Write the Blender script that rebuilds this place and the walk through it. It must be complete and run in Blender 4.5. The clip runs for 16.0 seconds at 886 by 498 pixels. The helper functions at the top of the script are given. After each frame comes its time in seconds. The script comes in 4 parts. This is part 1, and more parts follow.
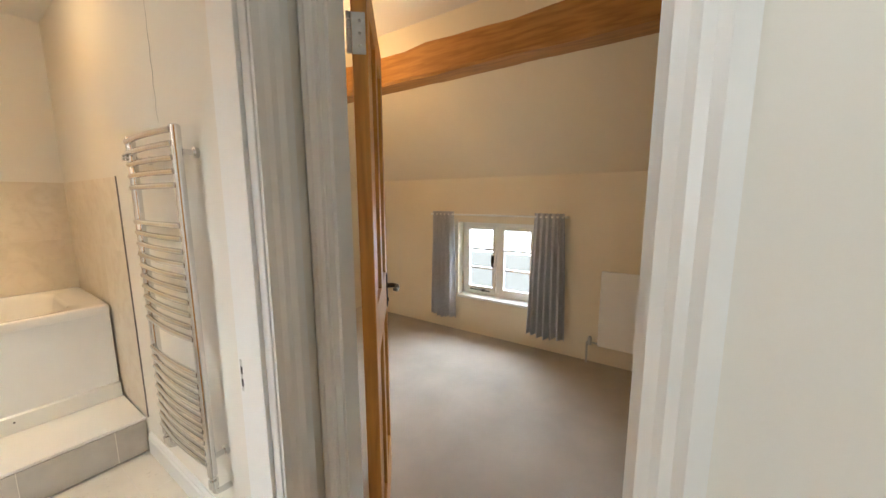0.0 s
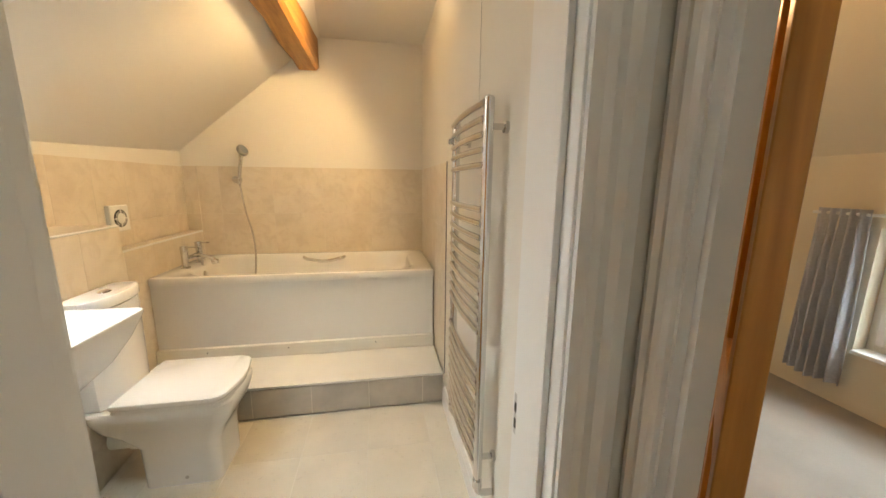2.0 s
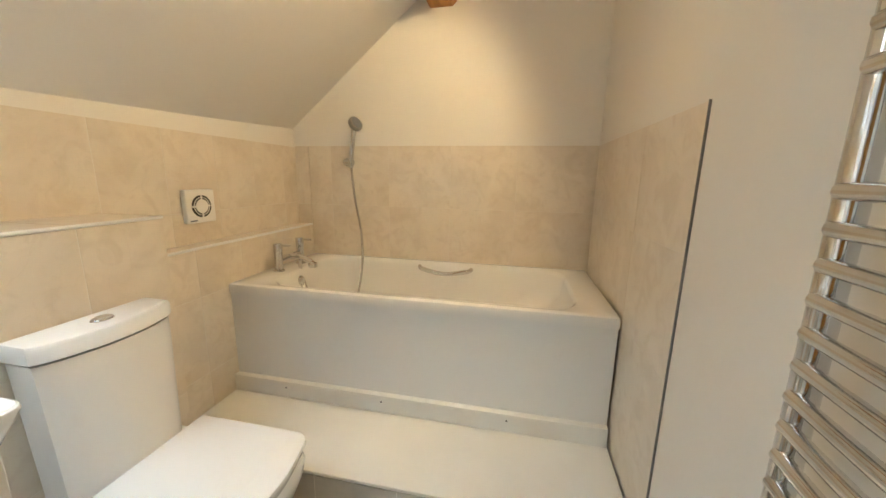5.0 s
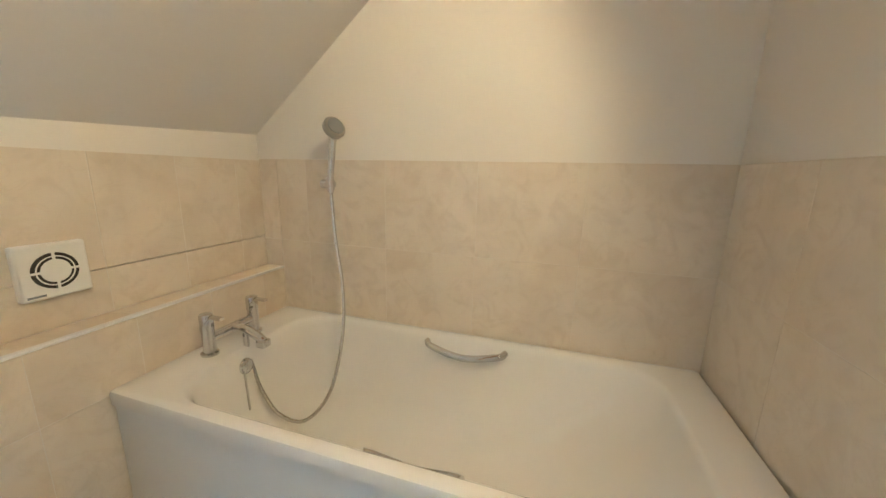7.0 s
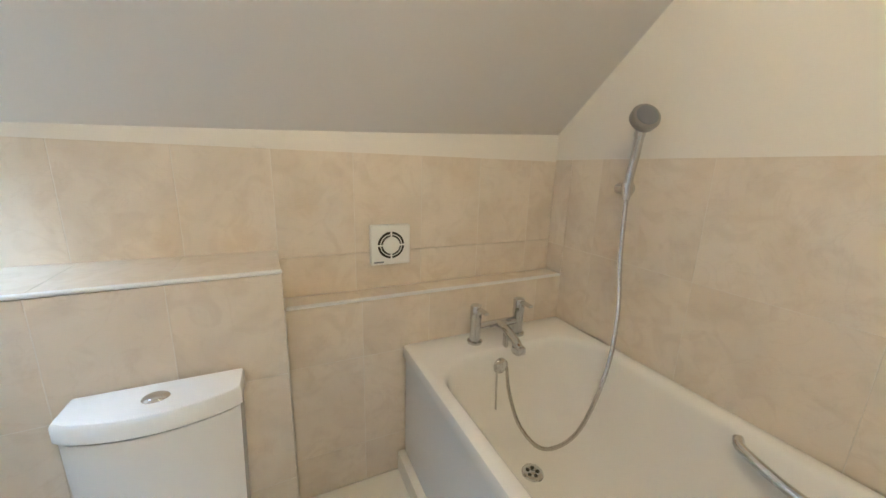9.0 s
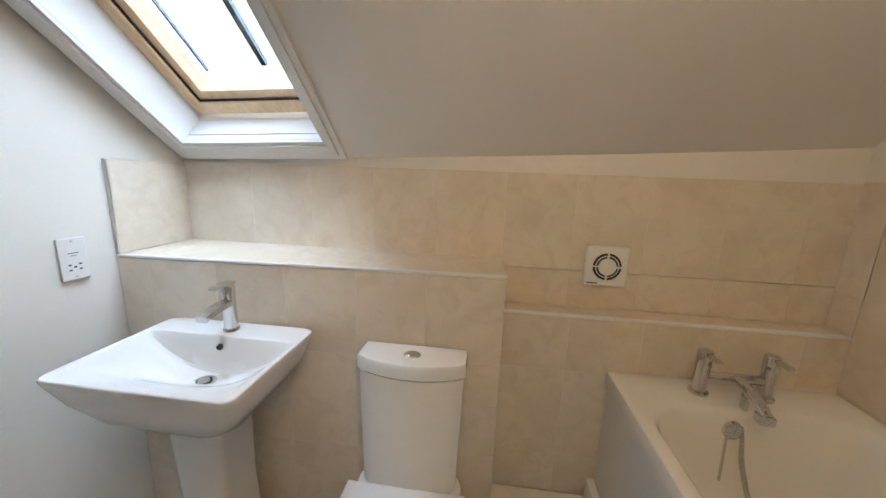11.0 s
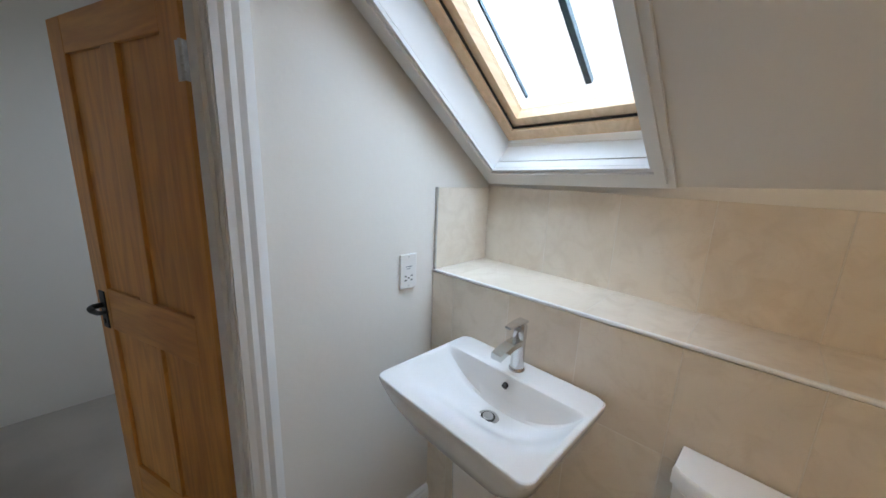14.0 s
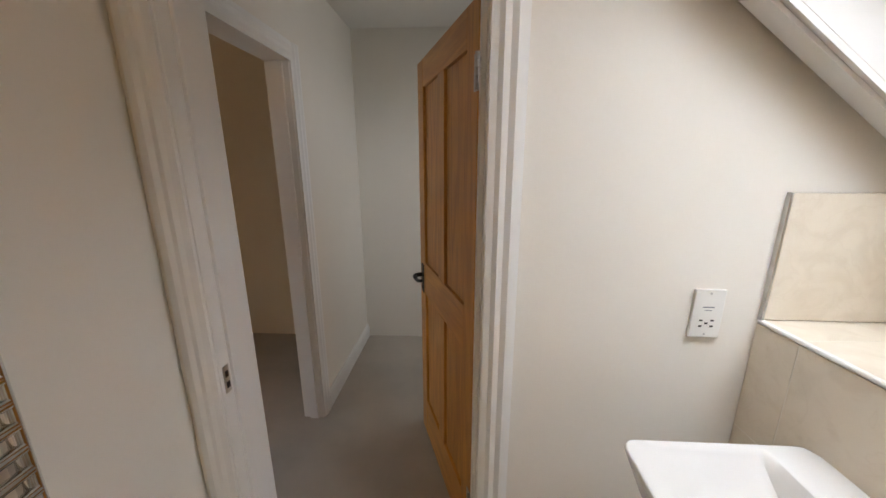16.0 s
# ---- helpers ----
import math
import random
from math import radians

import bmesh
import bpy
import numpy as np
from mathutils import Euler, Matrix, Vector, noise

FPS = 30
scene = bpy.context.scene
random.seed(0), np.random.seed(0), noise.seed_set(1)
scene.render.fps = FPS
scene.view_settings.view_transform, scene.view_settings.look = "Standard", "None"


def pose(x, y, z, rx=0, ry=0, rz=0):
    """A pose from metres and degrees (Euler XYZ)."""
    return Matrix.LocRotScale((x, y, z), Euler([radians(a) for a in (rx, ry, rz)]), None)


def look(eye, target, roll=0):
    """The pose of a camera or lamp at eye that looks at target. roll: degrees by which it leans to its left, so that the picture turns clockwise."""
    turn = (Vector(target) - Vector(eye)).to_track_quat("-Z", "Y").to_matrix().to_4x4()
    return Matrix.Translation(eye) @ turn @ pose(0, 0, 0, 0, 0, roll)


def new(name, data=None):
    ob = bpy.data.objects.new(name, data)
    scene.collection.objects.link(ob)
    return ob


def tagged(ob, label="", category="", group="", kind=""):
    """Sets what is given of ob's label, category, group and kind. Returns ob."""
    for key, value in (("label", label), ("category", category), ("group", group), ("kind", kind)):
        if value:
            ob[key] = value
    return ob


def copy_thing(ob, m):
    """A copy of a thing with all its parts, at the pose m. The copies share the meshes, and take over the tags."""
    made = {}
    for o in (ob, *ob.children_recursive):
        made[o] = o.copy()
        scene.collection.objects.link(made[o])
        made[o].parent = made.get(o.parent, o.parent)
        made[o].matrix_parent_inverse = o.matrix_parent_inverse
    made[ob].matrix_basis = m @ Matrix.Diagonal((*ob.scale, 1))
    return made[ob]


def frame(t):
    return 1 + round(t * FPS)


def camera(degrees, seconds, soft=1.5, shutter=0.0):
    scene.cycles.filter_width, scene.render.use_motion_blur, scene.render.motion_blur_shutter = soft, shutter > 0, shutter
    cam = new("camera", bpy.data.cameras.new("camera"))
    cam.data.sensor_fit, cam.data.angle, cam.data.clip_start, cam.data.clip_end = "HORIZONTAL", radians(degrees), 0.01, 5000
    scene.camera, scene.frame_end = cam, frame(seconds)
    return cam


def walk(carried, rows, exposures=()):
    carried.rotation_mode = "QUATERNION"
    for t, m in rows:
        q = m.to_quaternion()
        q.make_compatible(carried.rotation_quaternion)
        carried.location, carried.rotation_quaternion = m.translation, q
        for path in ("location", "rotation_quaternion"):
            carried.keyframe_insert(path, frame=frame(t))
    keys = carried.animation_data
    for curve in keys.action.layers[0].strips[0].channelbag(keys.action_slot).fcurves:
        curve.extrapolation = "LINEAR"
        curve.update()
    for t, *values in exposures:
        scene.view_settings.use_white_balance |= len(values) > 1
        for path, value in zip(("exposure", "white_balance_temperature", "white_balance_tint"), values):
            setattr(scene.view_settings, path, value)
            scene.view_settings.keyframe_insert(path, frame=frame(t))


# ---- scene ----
cam = camera(103.5, 16.0)
PATH = [
    (0, (1.269, -2.726, 1.38), (2.902, -1.608, 1.09), -0.2),
    (0.5, (1.345, -2.73, 1.424), (2.567, -1.175, 1.125), 0.2),
    (1, (1.39, -2.677, 1.416), (2.262, -0.904, 1.107), 0.6),
    (1.5, (1.42, -2.549, 1.396), (2.003, -0.665, 1.059), 0.6),
    (2, (1.429, -2.379, 1.366), (1.781, -0.444, 1.001), 0.6),
    (2.5, (1.414, -2.224, 1.326), (1.554, -0.264, 0.952), 0.8),
    (3, (1.411, -2.078, 1.28), (1.35, -0.116, 0.9), 0.7),
    (3.5, (1.384, -1.926, 1.226), (1.184, 0.026, 0.842), 0.9),
    (4, (1.413, -1.738, 1.228), (1.078, 0.193, 0.832), 1.0),
    (4.5, (1.402, -1.581, 1.254), (1.025, 0.343, 0.861), 0.9),
    (5, (1.368, -1.397, 1.297), (0.972, 0.523, 0.899), 1.0),
    (7.3, (1.205, -0.54, 1.452), (0.535, 1.303, 1.02), 1.5),
    (7.5, (1.172, -0.512, 1.457), (0.397, 1.279, 1.022), 1.6),
    (8, (1.134, -0.441, 1.447), (0.024, 1.168, 1.023), 1.7),
    (8.5, (1.164, -0.391, 1.442), (-0.392, 0.792, 1.015), 1.7),
    (9, (1.178, -0.392, 1.435), (-0.587, 0.437, 0.988), 1.7),
    (9.5, (1.185, -0.406, 1.456), (-0.677, 0.12, 0.948), 1.0),
    (10, (1.212, -0.406, 1.433), (-0.717, -0.18, 0.958), 1.2),
    (12.3, (1.276, -0.655, 1.503), (-0.542, -1.36, 1.119), 2.3),
    (12.5, (1.261, -0.676, 1.504), (-0.537, -1.463, 1.12), 2.3),
    (13, (1.225, -0.734, 1.518), (-0.5, -1.664, 1.117), 2.4),
    (13.5, (1.185, -0.757, 1.529), (-0.427, -1.864, 1.108), 2.4),
    (14, (1.146, -0.765, 1.535), (-0.228, -2.152, 1.101), 2.2),
    (14.5, (1.113, -0.796, 1.536), (0.024, -2.415, 1.097), 1.9),
    (15, (1.099, -0.848, 1.536), (0.275, -2.616, 1.095), 1.3),
    (15.5, (1.033, -0.86, 1.522), (0.635, -2.774, 1.098), 0.8),
    (16, (0.984, -0.88, 1.548), (1.09, -2.817, 1.059), -0.1),
]
EXPOSURES = [(0, -0.15, 7400, 12), (1.0, -0.45, 7600, 11), (1.5, -0.45, 7900, 11), (2.5, -0.5, 8300, 11), (3.5, -0.6, 8000, 11), (5.2, -0.65, 6700, 7), (7.3, -0.75, 5900, 6), (8.2, -0.75, 5600, 6), (9.5, -0.9, 5500, 9), (10.0, -1.05, 6400, 16), (10.2, -1.1, 6400, 16), (12.3, -1.75, 6200, 11), (13.5, -1.75, 6200, 12), (14.5, -1.8, 6300, 15), (15.0, -1.9, 6500, 16), (15.5, -2.05, 6700, 17), (16, -1.45, 7700, 20)]
walk(cam, [(t, look(e, g, r)) for t, e, g, r in PATH], EXPOSURES)


# ---- world and light ----
world = bpy.data.worlds.new("world")
scene.world = world
world.use_nodes = True
wn = world.node_tree.nodes
sky = wn.new("ShaderNodeTexSky")
sky.sky_type = "NISHITA"
sky.sun_disc = False
sky.sun_elevation = radians(38)
sky.sun_rotation = radians(250)
sky.dust_density = 1.5
sky.ozone_density = 1.0
world.node_tree.links.new(sky.outputs[0], wn["Background"].inputs[0])
wn["Background"].inputs[1].default_value = 0.15


def lamp(name, kind, m, power, color, **kw):
    data = bpy.data.lights.new(name, kind)
    data.energy, data.color = power, color
    for k, v in kw.items():
        if k == "size":
            if kind == "AREA":
                data.size = v
            else:
                data.shadow_soft_size = v
        if k == "size_y":
            data.shape, data.size_y = "RECTANGLE", v
        if k == "angle":
            data.angle = radians(v)
        if k == "spread":
            data.spread = radians(v)
        if k == "cone":
            data.spot_size, data.spot_blend = radians(v), 0.6
    ob = new(name, data)
    ob.matrix_world = m
    return ob


lamp("sun", "SUN", look((-3, -4, 5), (0, 0, 0)), 1.0, (1, 0.97, 0.92), angle=12)
WARM = (1.0, 0.73, 0.41)
# daylight in the openings
lamp("skylight_daylight", "AREA", look((0.30, -1.08, 2.80), (0.36, -1.14, 1.0)), 460, (0.66, 0.83, 1.0), size=1.5, size_y=1.5)
lamp("bedroom_daylight", "AREA", look((4.85, -1.255, 1.25), (2.6, -1.5, 0.1)), 400, (0.62, 0.80, 1.0), size=1.4, size_y=1.2)
lamp("landing_daylight", "AREA", look((0.10, -3.22, 1.5), (1.8, -2.6, 1.2)), 4.5, (0.50, 0.74, 1.0), size=0.7, size_y=0.9)
# ceiling spots and the bedroom bulb
SPOT = Vector((1.44, -0.27, 2.40))
lamp("spot_spill", "POINT", pose(SPOT.x, SPOT.y, SPOT.z - 0.08), 3.2, WARM, size=0.06)
for aim, watts, cone in (((0.0, 0.42, 1.1), 76, 118), ((0.35, -0.75, 0.3), 9, 110), ((0.8, -0.25, 0.0), 13, 110)):
    lamp("spot_bulb", "SPOT", look((SPOT.x, SPOT.y, SPOT.z - 0.06), aim), watts, WARM, size=0.04, cone=cone)
lamp("bedroom_bulb", "POINT", pose(2.90, -0.70, 2.16), 14, (1.0, 0.66, 0.34), size=0.05)


# ---- materials ----
def mat(name, color, rough=0.5, metal=0.0, scale=8.0, vary=0.06, bump=0.0, bscale=60.0, stain=0.0, coat=0.0, rand=0.0, stretch=(1, 1, 1), spec=0.5):
    m = bpy.data.materials.new(name)
    m.use_nodes = True
    n, l = m.node_tree.nodes, m.node_tree.links
    b = n["Principled BSDF"]
    b.inputs["Roughness"].default_value = rough
    b.inputs["Metallic"].default_value = metal
    b.inputs["Coat Weight"].default_value = coat
    b.inputs["Specular IOR Level"].default_value = spec
    tc = n.new("ShaderNodeTexCoord")
    mp = n.new("ShaderNodeMapping")
    mp.inputs["Scale"].default_value = stretch
    l.new(tc.outputs["Object"], mp.inputs[0])
    big = n.new("ShaderNodeTexNoise")
    big.inputs["Scale"].default_value = scale
    big.inputs["Detail"].default_value = 6
    l.new(mp.outputs[0], big.inputs["Vector"])
    ramp = n.new("ShaderNodeValToRGB")
    c = Vector(color)
    ramp.color_ramp.elements[0].position, ramp.color_ramp.elements[1].position = 0.3, 0.7
    ramp.color_ramp.elements[0].color = (*(c * (1 - vary)), 1)
    ramp.color_ramp.elements[1].color = (*[min(1, v) for v in c * (1 + vary)], 1)
    l.new(big.outputs[0], ramp.inputs[0])
    col = ramp.outputs[0]
    if stain:
        sn = n.new("ShaderNodeTexNoise")
        sn.inputs["Scale"].default_value = scale * 0.35
        sn.inputs["Detail"].default_value = 8
        l.new(mp.outputs[0], sn.inputs["Vector"])
        sr = n.new("ShaderNodeMapRange")
        sr.inputs[1].default_value, sr.inputs[2].default_value = 0.5, 0.72
        sr.inputs[3].default_value, sr.inputs[4].default_value = 1.0, 1.0 - stain
        l.new(sn.outputs[0], sr.inputs[0])
        mx = n.new("ShaderNodeVectorMath")
        mx.operation = "SCALE"
        l.new(col, mx.inputs[0])
        l.new(sr.outputs[0], mx.inputs["Scale"])
        col = mx.outputs[0]
    if rand:
        off = n.new("ShaderNodeObjectInfo")
        shift = n.new("ShaderNodeVectorMath")
        shift.operation = "SCALE"
        shift.inputs[0].default_value = (31.0, 17.0, 47.0)
        l.new(off.outputs["Random"], shift.inputs["Scale"])
        l.new(shift.outputs[0], mp.inputs["Location"])
        oi = n.new("ShaderNodeObjectInfo")
        rr = n.new("ShaderNodeMapRange")
        rr.inputs[3].default_value, rr.inputs[4].default_value = 1 - rand, 1 + rand
        l.new(oi.outputs["Random"], rr.inputs[0])
        mx = n.new("ShaderNodeVectorMath")
        mx.operation = "SCALE"
        l.new(col, mx.inputs[0])
        l.new(rr.outputs[0], mx.inputs["Scale"])
        col = mx.outputs[0]
    l.new(col, b.inputs["Base Color"])
    if bump:
        fine = n.new("ShaderNodeTexNoise")
        fine.inputs["Scale"].default_value = bscale
        fine.inputs["Detail"].default_value = 5
        l.new(mp.outputs[0], fine.inputs["Vector"])
        bp = n.new("ShaderNodeBump")
        bp.inputs["Strength"].default_value = bump
        bp.inputs["Distance"].default_value = 0.004
        l.new(fine.outputs[0], bp.inputs["Height"])
        l.new(bp.outputs[0], b.inputs["Normal"])
        rg = n.new("ShaderNodeMapRange")
        rg.inputs[3].default_value, rg.inputs[4].default_value = max(0.02, rough - 0.08), min(1, rough + 0.08)
        l.new(fine.outputs[0], rg.inputs[0])
        l.new(rg.outputs[0], b.inputs["Roughness"])
    return m


def wood(name, light, dark, axis, rough=0.38, figure=0.5, knots=False):
    """Planed timber with long grain along the given axis."""
    m = bpy.data.materials.new(name)
    m.use_nodes = True
    n, l = m.node_tree.nodes, m.node_tree.links
    b = n["Principled BSDF"]
    tc = n.new("ShaderNodeTexCoord")
    mp = n.new("ShaderNodeMapping")
    sc = [1.0, 1.0, 1.0]
    sc["xyz".index(axis)] = 0.09
    mp.inputs["Scale"].default_value = sc
    l.new(tc.outputs["Object"], mp.inputs[0])
    warp = n.new("ShaderNodeTexNoise")
    warp.inputs["Scale"].default_value = 5.0
    warp.inputs["Detail"].default_value = 3
    l.new(mp.outputs[0], warp.inputs["Vector"])
    rings = n.new("ShaderNodeMath")
    rings.operation = "MULTIPLY"
    rings.inputs[1].default_value = 11.0
    l.new(warp.outputs[0], rings.inputs[0])
    fr = n.new("ShaderNodeMath")
    fr.operation = "PINGPONG"
    fr.inputs[1].default_value = 0.5
    l.new(rings.outputs[0], fr.inputs[0])
    grain = n.new("ShaderNodeTexNoise")
    grain.inputs["Scale"].default_value = 90.0
    grain.inputs["Detail"].default_value = 4
    l.new(mp.outputs[0], grain.inputs["Vector"])
    add = n.new("ShaderNodeMath")
    add.operation = "MULTIPLY_ADD"
    add.inputs[1].default_value = figure * 1.2
    l.new(fr.outputs[0], add.inputs[0])
    gs = n.new("ShaderNodeMath")
    gs.operation = "MULTIPLY"
    gs.inputs[1].default_value = 0.55
    l.new(grain.outputs[0], gs.inputs[0])
    l.new(gs.outputs[0], add.inputs[2])
    ramp = n.new("ShaderNodeValToRGB")
    ramp.color_ramp.elements[0].position, ramp.color_ramp.elements[1].position = 0.12, 0.62
    ramp.color_ramp.elements[0].color = (*dark, 1)
    ramp.color_ramp.elements[1].color = (*light, 1)
    l.new(add.outputs[0], ramp.inputs[0])
    l.new(ramp.outputs[0], b.inputs["Base Color"])
    b.inputs["Roughness"].default_value = rough
    bp = n.new("ShaderNodeBump")
    bp.inputs["Strength"].default_value = 0.12
    bp.inputs["Distance"].default_value = 0.002
    l.new(add.outputs[0], bp.inputs["Height"])
    l.new(bp.outputs[0], b.inputs["Normal"])
    return m


def stone(name, color):
    """Glazed limestone-look tile: soft clouds, finer mottling and a few pale and dark veins, each tile cut from its own place."""
    m = bpy.data.materials.new(name)
    m.use_nodes = True
    n, l = m.node_tree.nodes, m.node_tree.links
    b = n["Principled BSDF"]
    tc = n.new("ShaderNodeTexCoord")
    oi = n.new("ShaderNodeObjectInfo")
    jump = n.new("ShaderNodeVectorMath")
    jump.operation = "SCALE"
    jump.inputs[0].default_value = (31.0, 17.0, 47.0)
    l.new(oi.outputs["Random"], jump.inputs["Scale"])
    at = n.new("ShaderNodeVectorMath")
    l.new(tc.outputs["Object"], at.inputs[0])
    l.new(jump.outputs[0], at.inputs[1])

    def noise(scale, detail, warp, lo, hi, a, c):
        t = n.new("ShaderNodeTexNoise")
        t.inputs["Scale"].default_value, t.inputs["Detail"].default_value, t.inputs["Distortion"].default_value = scale, detail, warp
        l.new(at.outputs[0], t.inputs["Vector"])
        r = n.new("ShaderNodeMapRange")
        r.interpolation_type = "SMOOTHSTEP"
        for k, v in enumerate((lo, hi, a, c)):
            r.inputs[k + 1].default_value = v
        l.new(t.outputs[0], r.inputs[0])
        return t.outputs[0], r.outputs[0]

    def mixed(base, tint, by):
        x = n.new("ShaderNodeMixRGB")
        x.inputs[2].default_value = (*tint, 1)
        l.new(by, x.inputs[0])
        if isinstance(base, tuple):
            x.inputs[1].default_value = (*base, 1)
        else:
            l.new(base, x.inputs[1])
        return x.outputs[0]

    c = Vector(color)
    _, cloud = noise(3.5, 4, 0.6, 0.38, 0.66, 0.0, 0.6)
    col = mixed(tuple(c * 1.05), tuple(Vector((c.x * 0.90, c.y * 0.87, c.z * 0.83))), cloud)
    fine, mottle = noise(10.0, 8, 1.4, 0.45, 0.68, 0.0, 0.42)
    col = mixed(col, tuple(Vector((c.x * 0.86, c.y * 0.82, c.z * 0.77))), mottle)
    _, rise = noise(5.0, 7, 1.8, 0.485, 0.50, 0.0, 1.0)
    _, fall = noise(5.0, 7, 1.8, 0.50, 0.515, 1.0, 0.0)
    both = n.new("ShaderNodeMath")
    both.operation = "MULTIPLY"
    l.new(rise, both.inputs[0])
    l.new(fall, both.inputs[1])
    faint = n.new("ShaderNodeMath")
    faint.operation = "MULTIPLY"
    faint.inputs[1].default_value = 0.16
    l.new(both.outputs[0], faint.inputs[0])
    col = mixed(col, tuple(Vector((c.x * 0.80, c.y * 0.74, c.z * 0.66))), faint.outputs[0])
    l.new(col, b.inputs["Base Color"])
    gloss = n.new("ShaderNodeMapRange")
    gloss.inputs[3].default_value, gloss.inputs[4].default_value = 0.26, 0.42
    l.new(fine, gloss.inputs[0])
    l.new(gloss.outputs[0], b.inputs["Roughness"])
    bp = n.new("ShaderNodeBump")
    bp.inputs["Strength"].default_value = 0.08
    bp.inputs["Distance"].default_value = 0.002
    l.new(fine, bp.inputs["Height"])
    l.new(bp.outputs[0], b.inputs["Normal"])
    return m


PLASTER = mat("plaster", (0.80, 0.765, 0.70), 0.75, scale=1.5, vary=0.02, bump=0.12, bscale=45)
CEIL = mat("ceiling_paint", (0.79, 0.765, 0.72), 0.8, scale=1.2, vary=0.02, bump=0.10, bscale=30)
BEDWALL = mat("bedroom_paint", (0.78, 0.69, 0.54), 0.8, scale=1.5, vary=0.03, bump=0.15, bscale=30)
GLOSS = mat("white_gloss_paint", (0.82, 0.82, 0.80), 0.32, scale=3, vary=0.01)
TILE = stone("stone_wall_tile", (0.715, 0.64, 0.535))
FLOORTILE = mat("pale_floor_tile", (0.72, 0.66, 0.56), 0.3, scale=4, vary=0.07, bump=0.05, bscale=50, stain=0.08, rand=0.04)
PLINTHTILE = mat("grey_plinth_tile", (0.50, 0.455, 0.395), 0.35, scale=7, vary=0.12, bump=0.06, bscale=40, stain=0.15, rand=0.04)
GROUT = mat("grout", (0.76, 0.71, 0.63), 0.8, scale=20, vary=0.06)
CERAMIC = mat("white_ceramic", (0.86, 0.86, 0.85), 0.08, scale=2, vary=0.01, coat=0.3)
ACRYLIC = mat("white_acrylic", (0.84, 0.83, 0.80), 0.12, scale=2, vary=0.01)
PANEL = mat("white_bath_panel", (0.83, 0.83, 0.81), 0.18, scale=2, vary=0.012)
BOARD = mat("cream_board", (0.82, 0.80, 0.74), 0.4, scale=4, vary=0.03, bump=0.05, bscale=40)
CHROME = mat("chrome", (0.70, 0.70, 0.70), 0.09, 1.0, scale=10, vary=0.01)
BRUSHED = mat("chrome_hose", (0.62, 0.60, 0.57), 0.25, 1.0, scale=200, vary=0.15)
STEEL = mat("brushed_steel", (0.55, 0.54, 0.52), 0.3, 1.0, scale=40, vary=0.08)
GUNMETAL = mat("satin_grey_chrome", (0.34, 0.33, 0.31), 0.28, 0.9, scale=30, vary=0.08)
IRON = mat("black_iron", (0.025, 0.023, 0.022), 0.42, 0.3, scale=30, vary=0.2, bump=0.2, bscale=80)
PLASTIC = mat("white_plastic", (0.82, 0.81, 0.77), 0.35, scale=4, vary=0.01)
# near-black: screw heads, and solid pieces standing in for shade in holes and gaps
DARK = mat("slot_shade_and_screws", (0.03, 0.028, 0.025), 0.7, scale=10, vary=0.1)
RUBBER = mat("grey_seal", (0.22, 0.24, 0.26), 0.6, scale=10, vary=0.1)
BARGREY = mat("blue_grey_metal", (0.20, 0.27, 0.31), 0.5, scale=10, vary=0.08)
CARPET = mat("beige_carpet", (0.47, 0.425, 0.37), 0.95, scale=3, vary=0.08, bump=0.9, bscale=400, stain=0.06, spec=0.1)
CURTAIN = mat("grey_curtain", (0.50, 0.51, 0.55), 0.9, scale=60, vary=0.08, bump=0.3, bscale=500, spec=0.1)
SEALANT = mat("tile_trim", (0.22, 0.21, 0.20), 0.4, 0.5, scale=20, vary=0.08)
OAK_Z = wood("oak_upright", (0.64, 0.295, 0.066), (0.43, 0.175, 0.034), "z")
OAK_X = wood("oak_level", (0.64, 0.295, 0.066), (0.43, 0.175, 0.034), "x")
BEAM = wood("beam_timber", (0.47, 0.225, 0.065), (0.29, 0.12, 0.032), "y", rough=0.5, figure=0.6)
PINE = wood("pine_window", (0.74, 0.53, 0.33), (0.62, 0.42, 0.24), "x", rough=0.4)
GRASS = mat("grass", (0.09, 0.13, 0.05), 0.9, scale=0.6, vary=0.35, bump=0.5, bscale=9)
FARWALL = mat("pale_render_wall", (0.62, 0.60, 0.56), 0.9, scale=2, vary=0.08)

GLASS = bpy.data.materials.new("window_glass")
GLASS.use_nodes = True
gb = GLASS.node_tree.nodes["Principled BSDF"]
gb.inputs["Transmission Weight"].default_value = 1.0
gb.inputs["Roughness"].default_value = 0.0
gb.inputs["IOR"].default_value = 1.1

GLOW = bpy.data.materials.new("lit_bulb")
GLOW.use_nodes = True
ge = GLOW.node_tree.nodes["Principled BSDF"]
ge.inputs["Base Color"].default_value = (1, 0.85, 0.6, 1)
ge.inputs["Emission Color"].default_value = (1.0, 0.80, 0.50, 1)
ge.inputs["Emission Strength"].default_value = 14.0


# ---- mesh helpers ----
def obj(name, bm, material, parent=None, label="", smooth=False, cat="", kind="", group=""):
    me = bpy.data.meshes.new(name)
    bmesh.ops.recalc_face_normals(bm, faces=bm.faces)
    bm.to_mesh(me)
    bm.free()
    if smooth:
        me.polygons.foreach_set("use_smooth", [True] * len(me.polygons))
        me.set_sharp_from_angle(angle=radians(38))
    me.materials.append(material)
    ob = new(name, me)
    if parent is not None:
        ob.parent = parent
    tagged(ob, label, cat, group, kind)
    return ob


def part(name, bm, material, parent, label="", smooth=False):
    return obj(name, bm, material, parent, label, smooth)


